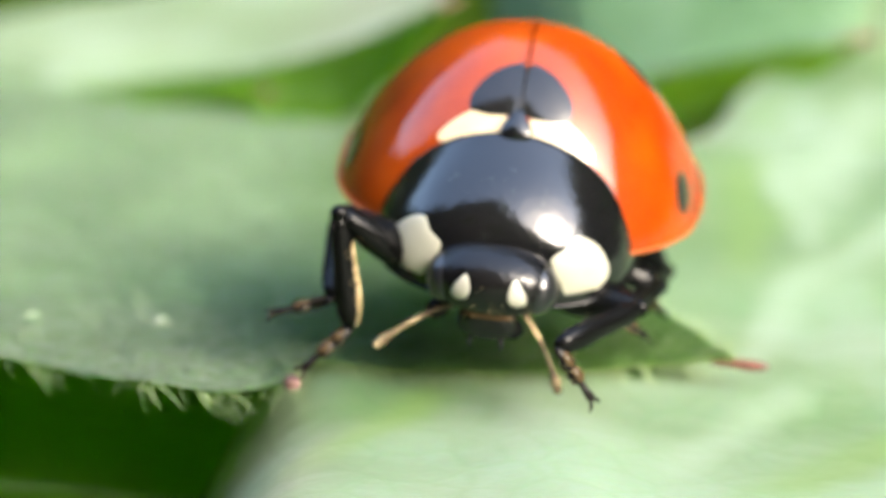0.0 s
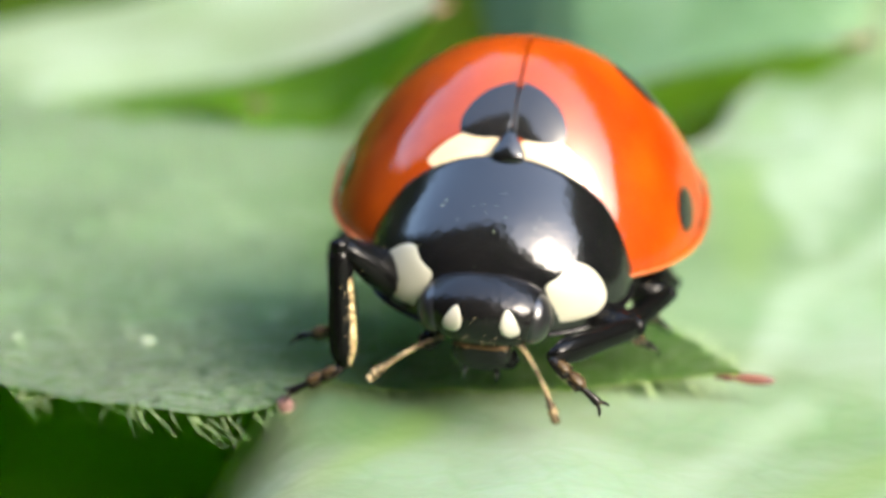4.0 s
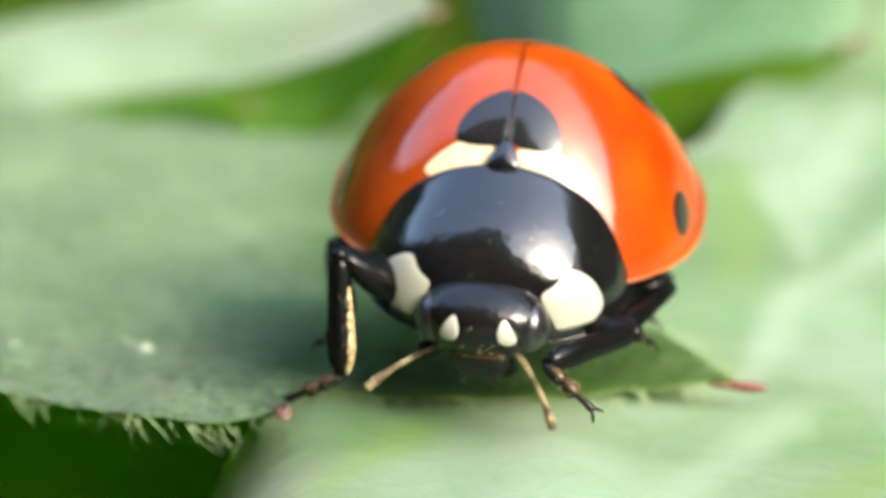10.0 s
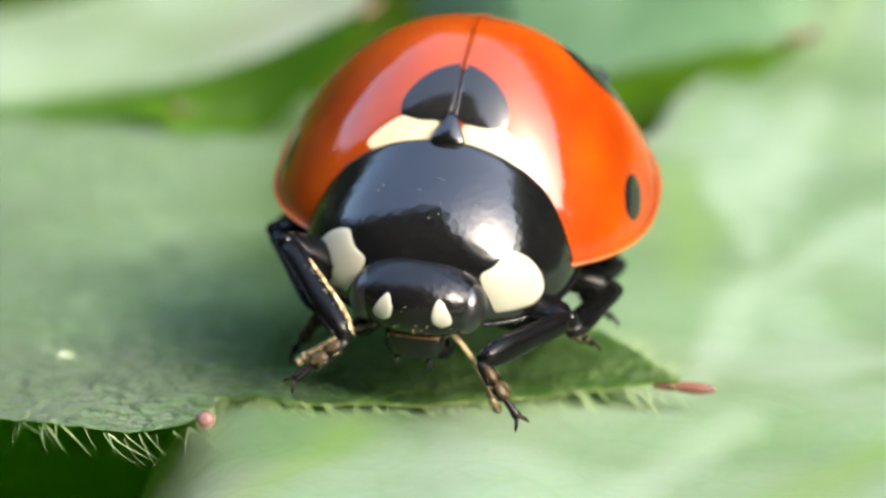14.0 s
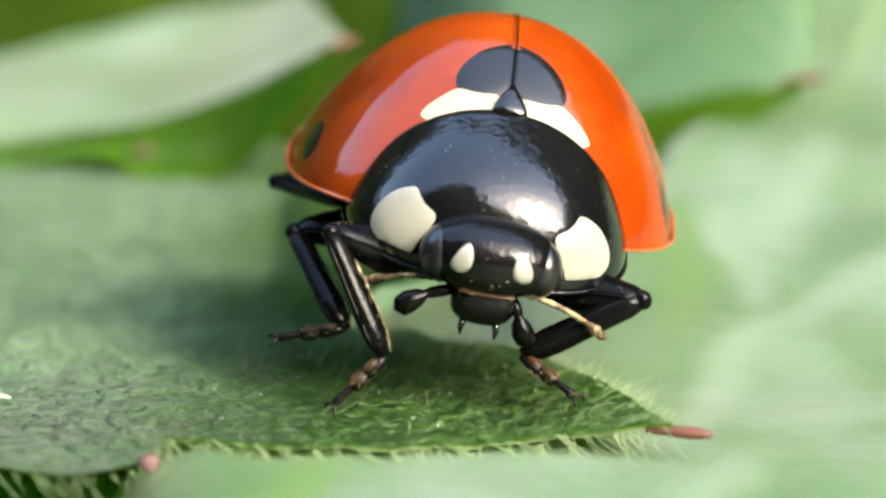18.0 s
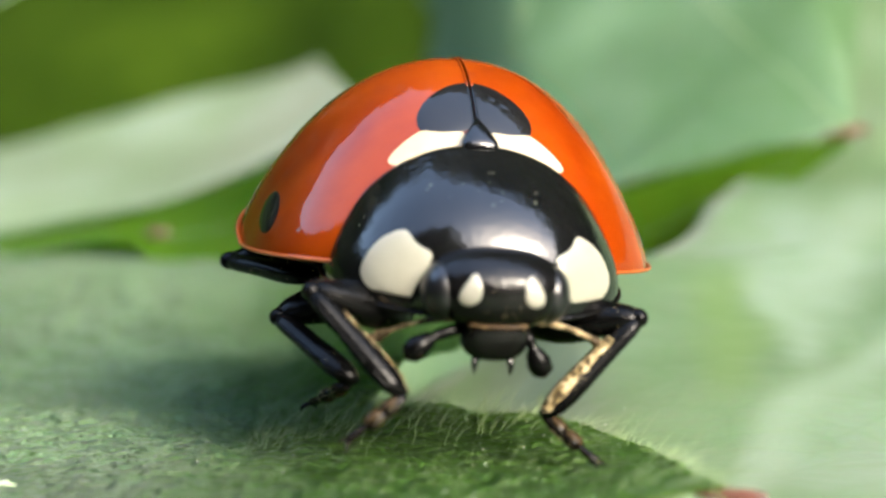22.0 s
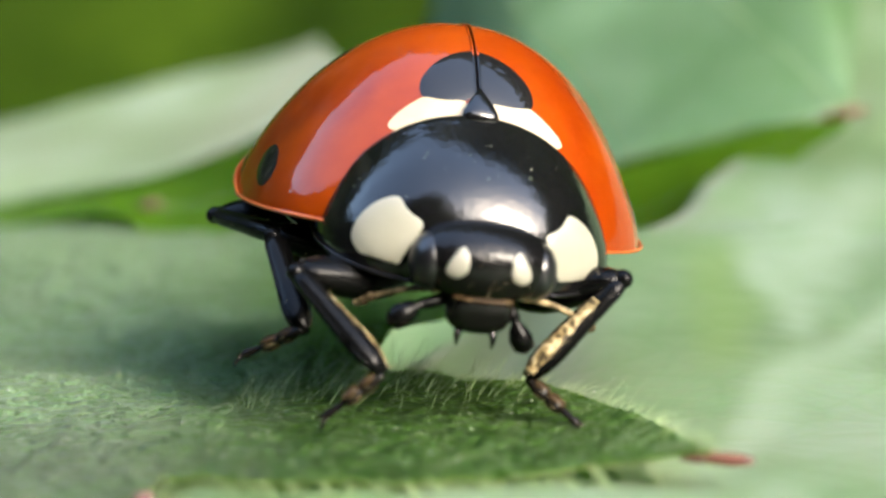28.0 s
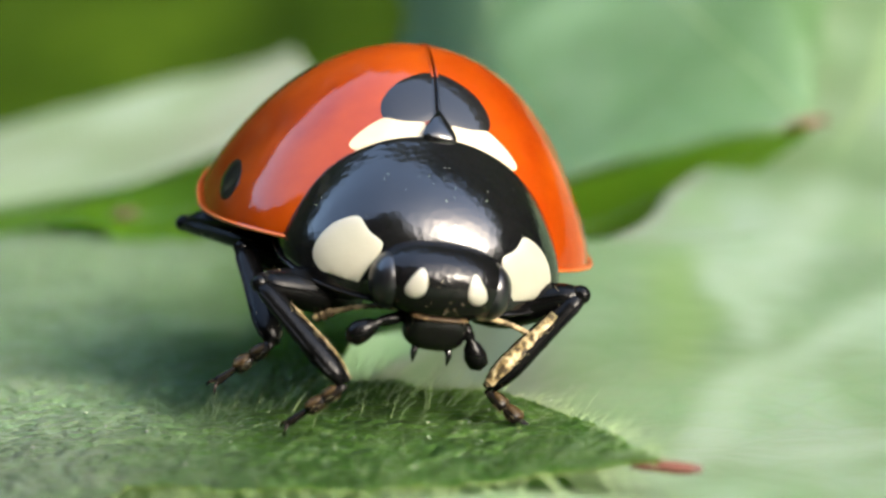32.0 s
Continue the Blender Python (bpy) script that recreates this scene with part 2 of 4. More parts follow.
def blotch(m, tone, scale):
    """Broad streaky blotches over a blade."""
    b = m.node_tree.nodes["Principled BSDF"]
    n = tex(m, "ShaderNodeTexNoise", scale, 3)
    stretch = m.node_tree.nodes.new("ShaderNodeMapping")
    stretch.inputs["Scale"].default_value = (1.6, 0.6, 1.0)
    stretch.inputs["Rotation"].default_value = (0, 0, 0.6)
    m.node_tree.links.new(n.inputs["Vector"].links[0].from_socket, stretch.inputs["Vector"])
    m.node_tree.links.new(stretch.outputs[0], n.inputs["Vector"])
    old = b.inputs["Base Color"].links[0].from_socket
    k = ramp(m, n.outputs[0], [(0.42, tone), (0.60, (1, 1, 1))])
    m.node_tree.links.new(mixed(m, old, k.outputs[0], 1.0, "MULTIPLY"), b.inputs["Base Color"])


def band(m, p, q, width, tone, amount):
    """A soft-edged streak of another tone along the line from p to q (millimetres): a pale main vein, or a painted dark
    gap.
    """
    nt = m.node_tree
    b = nt.nodes["Principled BSDF"]
    a, d = Vector((*p, 0)) * MM, Vector((q[0] - p[0], q[1] - p[1], 0)) * MM
    n = d.length
    d.normalize()
    co = nt.nodes.new("ShaderNodeTexCoord")
    wob = tex(m, "ShaderNodeTexNoise", 330, 2)
    shift = nt.nodes.new("ShaderNodeVectorMath")
    shift.operation = "MULTIPLY_ADD"
    shift.inputs[1].default_value = (width * MM * 1.4,) * 3
    nt.links.new(wob.outputs[1], shift.inputs[0])
    nt.links.new(co.outputs["Object"], shift.inputs[2])
    off = nt.nodes.new("ShaderNodeVectorMath")
    off.operation = "SUBTRACT"
    off.inputs[1].default_value = a + Vector((1, 1, 1)) * width * MM * 0.7
    nt.links.new(shift.outputs[0], off.inputs[0])
    masks = []
    for axis, stops in (((-d.y, d.x, 0), ((-width * MM, 0.0), (0.0, 1.0), (width * MM, 0.0))), (tuple(d), ((-0.12 * n, 0.0), (0.15 * n, 1.0), (0.75 * n, 1.0), (1.1 * n, 0.0)))):
        dot = nt.nodes.new("ShaderNodeVectorMath")
        dot.operation = "DOT_PRODUCT"
        dot.inputs[1].default_value = axis
        nt.links.new(off.outputs[0], dot.inputs[0])
        lo, hi = stops[0][0], stops[-1][0]
        unit = nt.nodes.new("ShaderNodeMapRange")
        unit.inputs["From Min"].default_value, unit.inputs["From Max"].default_value = lo, hi
        nt.links.new(dot.outputs["Value"], unit.inputs["Value"])
        r = ramp(m, unit.outputs[0], [((x - lo) / (hi - lo), (v, v, v)) for x, v in stops])
        r.color_ramp.interpolation = "EASE"
        masks.append(r.outputs[0])
    both = mixed(m, masks[0], masks[1], 1.0, "MULTIPLY")
    fac = mixed(m, both, (amount,) * 3, 1.0, "MULTIPLY")
    old = b.inputs["Base Color"].links[0].from_socket
    nt.links.new(mixed(m, old, tone, fac), b.inputs["Base Color"])


LOW = leaf_material("leaf_pale_veined", (0.101, 0.178, 0.078), (0.218, 0.309, 0.205), (0.26, 0.40, 0.08), 900.0, sheen=0.2)
blotch(LOW, (0.70, 0.80, 0.58), 260)
# dark gaps between and under lobes, painted onto the blade as green streaks
for ends in (((-0.8, -6.0), (-3.4, -9.9), 0.75), ((7.0, -6.4), (3.6, -10.6), 0.8), ((4.4, 1.5), (5.2, 9.0), 0.9), ((9.0, -2.0), (12, 4.0), 1.1)):
    band(LOW, ends[0], ends[1], ends[2], (0.105, 0.200, 0.035), 0.8)
for ends in (((4.0, -4.2), (5.5, 1.4), 0.6), ((5.3, 0.6), (8.6, 6.4), 0.8), ((6.2, 5.6), (8.4, 14.5), 0.9), ((5.9, 3.0), (5.6, 8.5), 0.6), ((2.6, -9.5), (5.0, -4.6), 0.7), ((5.5, -3.2), (9.5, -1.4), 0.8)):
    band(LOW, ends[0], ends[1], ends[2], (0.275, 0.365, 0.25), 0.5)
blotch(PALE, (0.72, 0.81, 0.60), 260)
blotch(GREY, (0.72, 0.80, 0.66), 200)
# leaf green darkened so the colour itself carries the deep shade
SHADE_GREEN = leaf_material("leaf_shade_green", (0.018, 0.040, 0.002), (0.042, 0.078, 0.005), (0.20, 0.35, 0.010), 900.0, 0.4, 0.8, 0.05)
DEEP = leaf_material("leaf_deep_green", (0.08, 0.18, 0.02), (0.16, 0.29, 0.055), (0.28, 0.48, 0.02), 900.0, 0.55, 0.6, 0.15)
VEIN = leaf_material("leaf_vein", (0.19, 0.285, 0.135), (0.28, 0.385, 0.205), (0.3, 0.4, 0.1), 1500.0)
PINK = limb_material("pink_gland", (0.13, 0.055, 0.042), (0.40, 0.27, 0.22), 0.04)
BEAD = limb_material("pale_pink_gland", (0.13, 0.075, 0.065), (0.32, 0.24, 0.21), 0.08)
EDGE = leaf_material("leaf_edge", (0.13, 0.20, 0.05), (0.20, 0.27, 0.09), (0.4, 0.5, 0.12), 3000.0, 0.45)
FLECK = limb_material("fleck", (0.22, 0.28, 0.18), (0.50, 0.52, 0.42), 0.14)
GOLD = material("golden_hair", (0.3, 0.22, 0.1), 0.5, 0.3)
GOLD.node_tree.links.new(ramp(GOLD, tex(GOLD, "ShaderNodeTexNoise", 11000, 4).outputs[0], [(0.36, (0.030, 0.020, 0.008)), (0.50, (0.26, 0.19, 0.085)), (0.66, (0.58, 0.49, 0.30))]).outputs[0], GOLD.node_tree.nodes["Principled BSDF"].inputs["Base Color"])
bump(GOLD, tex(GOLD, "ShaderNodeTexNoise", 14000, 3).outputs[0], 0.8, 0.00003)
BRISTLE = material("bristle_gold", (0.34, 0.27, 0.14), 0.35)
HAIR = material("leaf_hair", (0.26, 0.36, 0.16), 0.4)
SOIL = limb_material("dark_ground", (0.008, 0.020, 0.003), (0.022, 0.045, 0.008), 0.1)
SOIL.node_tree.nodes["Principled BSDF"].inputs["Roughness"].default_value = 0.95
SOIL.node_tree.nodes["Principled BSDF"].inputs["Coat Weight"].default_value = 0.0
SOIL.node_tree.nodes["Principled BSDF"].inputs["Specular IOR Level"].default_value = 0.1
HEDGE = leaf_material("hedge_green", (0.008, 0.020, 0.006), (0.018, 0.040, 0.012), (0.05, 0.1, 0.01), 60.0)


# ---- mesh helpers (millimetres in, metres out) ----
def link(name, verts, faces, mat, parent=None, label="", smooth=True):
    me = bpy.data.meshes.new(name)
    me.from_pydata([tuple(c * MM for c in v) for v in verts], [], faces)
    me.materials.append(mat)
    if smooth:
        me.polygons.foreach_set("use_smooth", [True] * len(me.polygons))
    me.update()
    ob = new(name, me)
    if parent:
        ob.parent = parent
    if label:
        tagged(ob, label)
    return ob


def grid(f, nu, nv, close_u=False):
    """Vertices and quads of the sheet f(u, v), u and v in 0..1."""
    vs = [f(i / nu, j / nv) for i in range(nu + (0 if close_u else 1)) for j in range(nv + 1)]
    n = nu if close_u else nu + 1
    fs = []
    for i in range(nu):
        for j in range(nv):
            a, b = i * (nv + 1) + j, ((i + 1) % n) * (nv + 1) + j
            fs.append((a, b, b + 1, a + 1))
    return vs, fs


def tube(path, radii, n=10, flat=1.0, up=(0, 0, 1)):
    """A closed tube along a path, with one radius a point."""
    pts = [Vector(p) for p in path]
    vs, fs = [], []
    for i, p in enumerate(pts):
        d = (pts[min(i + 1, len(pts) - 1)] - pts[max(i - 1, 0)]).normalized()
        s = d.cross(Vector(up))
        s = s.normalized() if s.length > 1e-4 else Vector((1, 0, 0))
        w = s.cross(d)
        for k in range(n):
            a = 2 * math.pi * k / n
            vs.append(tuple(p + radii[i] * (math.cos(a) * s + flat * math.sin(a) * w)))
    for i in range(len(pts) - 1):
        for k in range(n):
            a, b = i * n + k, i * n + (k + 1) % n
            fs.append((a, b, b + n, a + n))
    m = len(vs)
    vs += [tuple(pts[0]), tuple(pts[-1])]
    for k in range(n):
        fs.append((m, (k + 1) % n, k))
        fs.append((m + 1, m - n + k, m - n + (k + 1) % n))
    return vs, fs


def blob(c, r, nu=24, nv=14, power=2.0):
    """A superellipsoid."""
    def sp(x):
        return math.copysign(abs(x) ** (2.0 / power), x)

    def f(u, v):
        a, e = 2 * math.pi * u, math.pi * (v - 0.5)
        return (c[0] + r[0] * sp(math.cos(e)) * sp(math.cos(a)), c[1] + r[1] * sp(math.cos(e)) * sp(math.sin(a)), c[2] + r[2] * sp(math.sin(e)))
    return grid(f, nu, nv, True)


def joined(*pieces):
    vs, fs = [], []
    for v, f in pieces:
        k = len(vs)
        vs += list(v)
        fs += [tuple(i + k for i in q) for q in f]
    return vs, fs


def along(curve, s):
    """A point at the share s of a polyline, by its length."""
    d = [0.0]
    for a, b in zip(curve, curve[1:]):
        d.append(d[-1] + math.dist(a, b))
    x = s * d[-1]
    for i in range(len(curve) - 1):
        if x <= d[i + 1] or i == len(curve) - 2:
            k = (x - d[i]) / max(1e-9, d[i + 1] - d[i])
            return tuple(p + (q - p) * k for p, q in zip(curve[i], curve[i + 1]))


def rounded(curve, times=2):
    for _ in range(times):
        out = [curve[0]]
        for a, b in zip(curve, curve[1:]):
            out.append(tuple(p * 0.75 + q * 0.25 for p, q in zip(a, b)))
            out.append(tuple(p * 0.25 + q * 0.75 for p, q in zip(a, b)))
        curve = out + [curve[-1]]
    return curve


def leaf(name, front, back, height, mat, label, nu=120, nv=60, thick=0.22, parent=None, dense_u=1.0, dense_v=1.0):
    """A leaf blade between its front and back margins (x, y), at height(x, y), with thickness; dense_u and dense_v crowd the net towards the tip and the front margin."""
    us = [1 - (1 - i / nu) ** dense_u for i in range(nu + 1)]
    vs = [(j / nv) ** dense_v for j in range(nv + 1)]
    upper, lower = [], []
    for u in us:
        a, b = along(front, u), along(back, u)
        for v in vs:
            x, y = a[0] + (b[0] - a[0]) * v, a[1] + (b[1] - a[1]) * v
            z = height(x, y)
            upper.append((x, y, z))
            lower.append((x, y, z - thick * min(1.0, 6 * min(v, 1 - v) + 0.15)))
    k, w = len(upper), nv + 1
    fs = []
    for i in range(nu):
        for j in range(nv):
            p, q = i * w + j, (i + 1) * w + j
            fs += [(p, q, q + 1, p + 1), (k + p + 1, k + q + 1, k + q, k + p)]
        fs.append((i * w, i * w + k, (i + 1) * w + k, (i + 1) * w))
        p, q = i * w + nv, (i + 1) * w + nv
        fs.append((p, q, q + k, p + k))
    return link(name, upper + lower, fs, mat, parent, label)


def crisp(m, x, y, scale, amp):
    return amp * noise.noise(Vector((x * scale, y * scale, m)))


# ---- ground and surroundings ----
def build_ground():
    def f(u, v):
        r, a = 0.02 + 4000 * (u ** 6), 2 * math.pi * v
        x, y = r * 1000 * math.cos(a), r * 1000 * math.sin(a)
        return x, y, -70 + crisp(3, x, y, 0.02, 6.0) * min(1, 400 / (r * 1000 + 1))
    vs, fs = grid(f, 60, 90)
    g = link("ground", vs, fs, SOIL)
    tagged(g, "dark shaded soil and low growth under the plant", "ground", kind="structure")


build_ground()


# ---- leaves ----
def main_height(x, y):
    z = -1.355 + 0.0107 * x - 0.3672 * y
    z += 0.10 * math.sin(x * 0.9 + 0.6) * math.cos(y * 0.7) + crisp(1, x, y, 0.35, 0.22) + crisp(2, x, y, 1.3, 0.06)
    k = max(0.0, min(1.0, (y - 5) / 8))
    z += 0.9 * k * k * (3 - 2 * k)
    if y < 6 and x > -12:
        cells = noise.voronoi(Vector((x * 3.0 + 0.3 * noise.noise(Vector((x, y, 7))), y * 3.7, 0.0)))[0]
        z += 0.055 * min(0.5, cells[1] - cells[0]) + crisp(14, x * 0.5, y * 1.6, 1.3, 0.05) + crisp(15, x, y, 6.0, 0.012)
    return z


MAIN_FRONT = [(-30, -2.5), (-20, -4.2), (-12, -5.0), (-7.7, -5.5), (-6.7, -6.0), (-5.8, -6.95), (-4.7, -7.4), (-3.9, -7.2), (-3.3, -6.6), (-3.22, -6.4), (-3.3, -5.6),
              (-2.9, -5.5), (-1.9, -5.95), (-0.7, -5.98), (0.8, -5.45), (2.3, -5.1), (3.3, -5.15), (3.75, -5.25)]
MAIN_BACK = [(-30, 20), (-20, 19.5), (-11, 19.4), (-5.6, 19.1), (-3.4, 19.0), (-2.0, 17), (-1.6, 12), (-1.6, 7), (-1.5, 3.2), (-1.1, 2.2), (-0.3, 1.9), (0.3, 1.55), (1.2, 0.95), (1.95, 0.2), (2.5, -0.9),
             (3.05, -2.0), (3.4, -3.4), (3.62, -4.5), (3.75, -5.1)]
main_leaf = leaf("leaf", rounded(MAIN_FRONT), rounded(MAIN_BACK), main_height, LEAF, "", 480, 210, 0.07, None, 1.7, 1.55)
tagged(main_leaf, "hairy green toothed leaf under the ladybird", "leaf", "leaves of the plant")


def lobe_height(x, y):
    """The lobe curls up a little behind the tooth, in the ladybird's shade."""
    k = max(0.0, min(1.0, (y - 1.1) / 1.6)) * max(0.0, min(1.0, (x + 2.6) / 1.4))
    return main_height(x, y) - 0.05 + 0.62 * k * k * (3 - 2 * k)


leaf("lobe", rounded([(-3.5, 1.0), (-1.3, 1.3), (-0.62, 1.9), (-0.2, 3.0), (0.5, 4.3), (1.1, 5.6), (1.45, 6.9)]), rounded([(-4, 11), (-2.5, 11), (-1.5, 10.6), (-0.5, 10.0), (0.4, 9.2), (1.0, 8.4), (1.45, 7.1)]),
     lobe_height, LEAF, "deep green lobe beside the tooth", 70, 60, 0.07, main_leaf)


def build_margin(curve, lo, hi, r, out):
    """The pale, slightly swollen edge of the blade."""
    path = [along(curve, lo + (hi - lo) * i / 160) for i in range(161)]
    pts = [(x, y - out, main_height(x, y) - 0.045) for x, y in path]
    link("margin", *tube(pts, [r * (0.75 + 0.5 * abs(math.sin(i * 0.9))) for i in range(161)], 8, 0.8), EDGE, main_leaf, "pale yellowish leaf edge")


build_margin(rounded(MAIN_FRONT), 0.80, 0.99, 0.014, 0.002)
link("leaf_tip", *tube([(3.40, -5.14, 0.62), (3.60, -5.18, 0.64), (3.80, -5.23, 0.655), (4.0, -5.28, 0.665), (4.16, -5.32, 0.675), (4.24, -5.34, 0.68)], [0.05, 0.065, 0.085, 0.088, 0.075, 0.03], 14), PINK, main_leaf, "reddish brown gland tip")
link("leaf_tip", *blob((4.22, -5.335, 0.68), (0.09, 0.065, 0.06), 16, 10), BEAD, main_leaf, "pale pink gland end")
link("leaf_tip", *blob((-3.22, -6.58, 0.97), (0.145, 0.13, 0.14)), BEAD, main_leaf, "pink gland bead")


def loft(name, front, back, mat, nu=80, nv=40, sag=0.0, rough=0.3, seed=1, thick=0.25, parent=None, label=""):
    """A leaf blade between two margins in space, bulging by sag, uneven by rough."""
    front, back = rounded(front), rounded(back)

    def f(u, v):
        a, b = along(front, u), along(back, u)
        x, y, z = (p + (q - p) * v for p, q in zip(a, b))
        return x, y, z + sag * math.sin(math.pi * v) + crisp(seed, x, y, 0.16, rough) * min(1, 5 * v) + crisp(seed + 9, x, y, 0.6, rough * 0.25)

    def g(u, v):
        x, y, z = f(u, v)
        return x, y, z - thick * min(1.0, 6 * min(v, 1 - v) + 0.2)
    v1, f1 = grid(f, nu, nv)
    v2, f2 = grid(g, nu, nv)
    vs, fs = joined((v1, f1), (v2, [q[::-1] for q in f2]))
    k, w = len(v1), nv + 1
    for i in range(nu):
        fs.append((i * w, i * w + k, (i + 1) * w + k, (i + 1) * w))
        a, b = i * w + nv, (i + 1) * w + nv
        fs.append((a, b, b + k, a + k))
    return link(name, vs, fs, mat, parent, label)


def lower_height(x, y):
    e = max(0.0, min(1.0, (y + 4.4) / 6.0))
    k = max(0.0, min(y, 20.0))
    under = -1.355 + 0.0107 * x - 0.3672 * min(y, 20.0) + 0.009 * k * k + 0.03 * max(0.0, y - 20) - 0.10 - 1.2 * e * e * (3 - 2 * e) + (1 - e) * (main_height(x, y) + 1.355 - 0.0107 * x + 0.3672 * y)
    s = max(0.0, min(1.0, (y + 3.5) / 3.0))
    open_side = -0.58 - 0.3672 * min(0.0, y + 3) - 0.22 * max(0.0, min(y, 24.0) + 3) - 0.3 * s * s * (3 - 2 * s)
    q = max(0.0, min(1.0, (x - 0.4) / 2.8))
    q = q ** 3 * (q * (6 * q - 15) + 10)
    z = under + (open_side - under) * q - 0.22 * max(0.0, -5.4 - y) + 0.22 * max(0.0, -7.0 - y) - 0.5 * max(0.0, -2.4 - x) ** 2
    return z + crisp(5, x, y, 0.14, 0.45) * min(1.0, 0.05 * max(0, y + 5)) + crisp(6, x, y, 0.5, 0.08)


low_leaf = leaf("leaf", rounded([(-5.6, -20), (-5.2, -10), (-5.2, -7.6), (-5.2, -5.1), (-5.0, -3.3), (-3.4, -1.2), (-1.2, 2.0), (-1.0, 5.0), (0.2, 8.0), (2.2, 9.2), (3.7, 9.0), (4.55, 10.2), (5.15, 12.9), (6.0, 14.6), (7.7, 16.8), (8.6, 24), (11, 45)]),
                rounded([(50, -30), (50, -14), (50, 0), (50, 12), (50, 24), (50, 32), (50, 40), (50, 48), (50, 60)]), lower_height, LOW, "", 120, 110)
tagged(low_leaf, "broad pale green leaf with light veins below", "leaf", "leaves of the plant")
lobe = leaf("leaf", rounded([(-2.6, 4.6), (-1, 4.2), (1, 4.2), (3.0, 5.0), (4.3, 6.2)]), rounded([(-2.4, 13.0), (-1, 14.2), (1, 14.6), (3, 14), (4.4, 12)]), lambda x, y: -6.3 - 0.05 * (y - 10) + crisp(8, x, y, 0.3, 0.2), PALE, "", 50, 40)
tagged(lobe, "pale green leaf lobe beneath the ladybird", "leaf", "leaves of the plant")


def far_off(p, k):
    """The point k times as far off, seen from over the tooth's tip."""
    eye = Vector((0.3, -41, 23))
    return tuple(eye + k * (Vector(p) - eye))


right_leaf = loft("leaf", [far_off((-5.0, 17, -7.8), 1.45), (1.0, 15.4, -6.05), (3.3, 14.9, -5.1), (4.2, 14.8, -4.8), (5.9, 14.6, -4.2), (7.9, 14.4, -3.75), (8.2, 15.6, -3.8), (8.6, 19, -4.2), (10, 27, -4.6)],
                  [(-7, 72, -11), (-1, 58, -6), (2, 55, -4.5), (4, 55, -4.3), (6, 55, -4.2), (8, 55, -4.2), (10, 55, -4.2), (12, 55, -4.2), (14, 55, -4.2)], GREY, 90, 80, 0.9, 0.6, 7)
tagged(right_leaf, "grey-green leaf with a reddish tooth behind the ladybird", "leaf", "leaves of the plant")
link("leaf_tip", *tube([(7.4, 14.35, -3.85), (7.9, 14.3, -3.7), (8.25, 14.3, -3.65)], [0.06, 0.10, 0.04], 12), PINK, right_leaf, "reddish gland tip")
W_EDGE = [(-30, 20, -11), (-14, 17.4, -7.8), (-8.2, 15.9, -6.1), (-5.9, 15.4, -5.5), (-4.7, 15.2, -5.1), (-3.5, 14.5, -4.3), (-2.3, 13.5, -3.2), (-1.2, 12.5, -2.1)]
upper_leaf = loft("leaf", W_EDGE, [far_off(p, k) for p, k in (((-30, 26, -9.6), 1.7), ((-16, 24, -7.6), 1.7), ((-9.5, 22.9, -5.9), 1.7), ((-7.1, 23.2, -4.8), 1.7), ((-5.5, 23.7, -3.6), 1.65), ((-3.7, 22.1, -3.1), 1.5), ((-2.4, 18.2, -3.4), 1.25), ((-1.1, 12.7, -2.1), 1.0))], PALE, 80, 50, 0.0, 0.15, 8)
tagged(upper_leaf, "pale green pointed leaf behind the ladybird", "leaf", "leaves of the plant")
link("leaf_tip", *tube([(-1.5, 12.2, -2.2), (-1.1, 12.3, -2.0), (-0.85, 12.3, -1.9)], [0.06, 0.08, 0.03], 12), PINK, upper_leaf, "reddish gland tip")
link("leaf_tip", *tube([(-5.5, 14.2, -5.45), (-5.2, 14.05, -5.30), (-4.95, 13.95, -5.22)], [0.06, 0.10, 0.04], 12), BEAD, main_leaf, "pale gland tip")
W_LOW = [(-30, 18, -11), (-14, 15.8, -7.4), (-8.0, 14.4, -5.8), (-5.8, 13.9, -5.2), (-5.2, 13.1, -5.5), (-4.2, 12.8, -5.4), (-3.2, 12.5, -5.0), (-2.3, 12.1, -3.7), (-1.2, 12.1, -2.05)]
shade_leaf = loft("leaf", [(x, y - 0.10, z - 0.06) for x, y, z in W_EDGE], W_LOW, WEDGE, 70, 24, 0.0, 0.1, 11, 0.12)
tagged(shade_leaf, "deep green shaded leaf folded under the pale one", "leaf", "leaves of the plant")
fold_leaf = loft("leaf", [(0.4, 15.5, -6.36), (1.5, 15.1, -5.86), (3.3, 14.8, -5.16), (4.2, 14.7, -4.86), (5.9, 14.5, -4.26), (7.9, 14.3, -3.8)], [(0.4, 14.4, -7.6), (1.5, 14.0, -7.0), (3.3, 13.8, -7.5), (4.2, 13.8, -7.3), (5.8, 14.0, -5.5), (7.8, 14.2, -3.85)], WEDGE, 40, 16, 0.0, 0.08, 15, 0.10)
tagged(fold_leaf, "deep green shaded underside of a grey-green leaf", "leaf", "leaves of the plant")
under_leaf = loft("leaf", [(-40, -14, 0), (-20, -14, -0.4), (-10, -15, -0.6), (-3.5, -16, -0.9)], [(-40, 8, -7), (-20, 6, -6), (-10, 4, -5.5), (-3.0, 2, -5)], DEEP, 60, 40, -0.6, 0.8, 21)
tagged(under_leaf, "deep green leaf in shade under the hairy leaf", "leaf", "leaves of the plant")
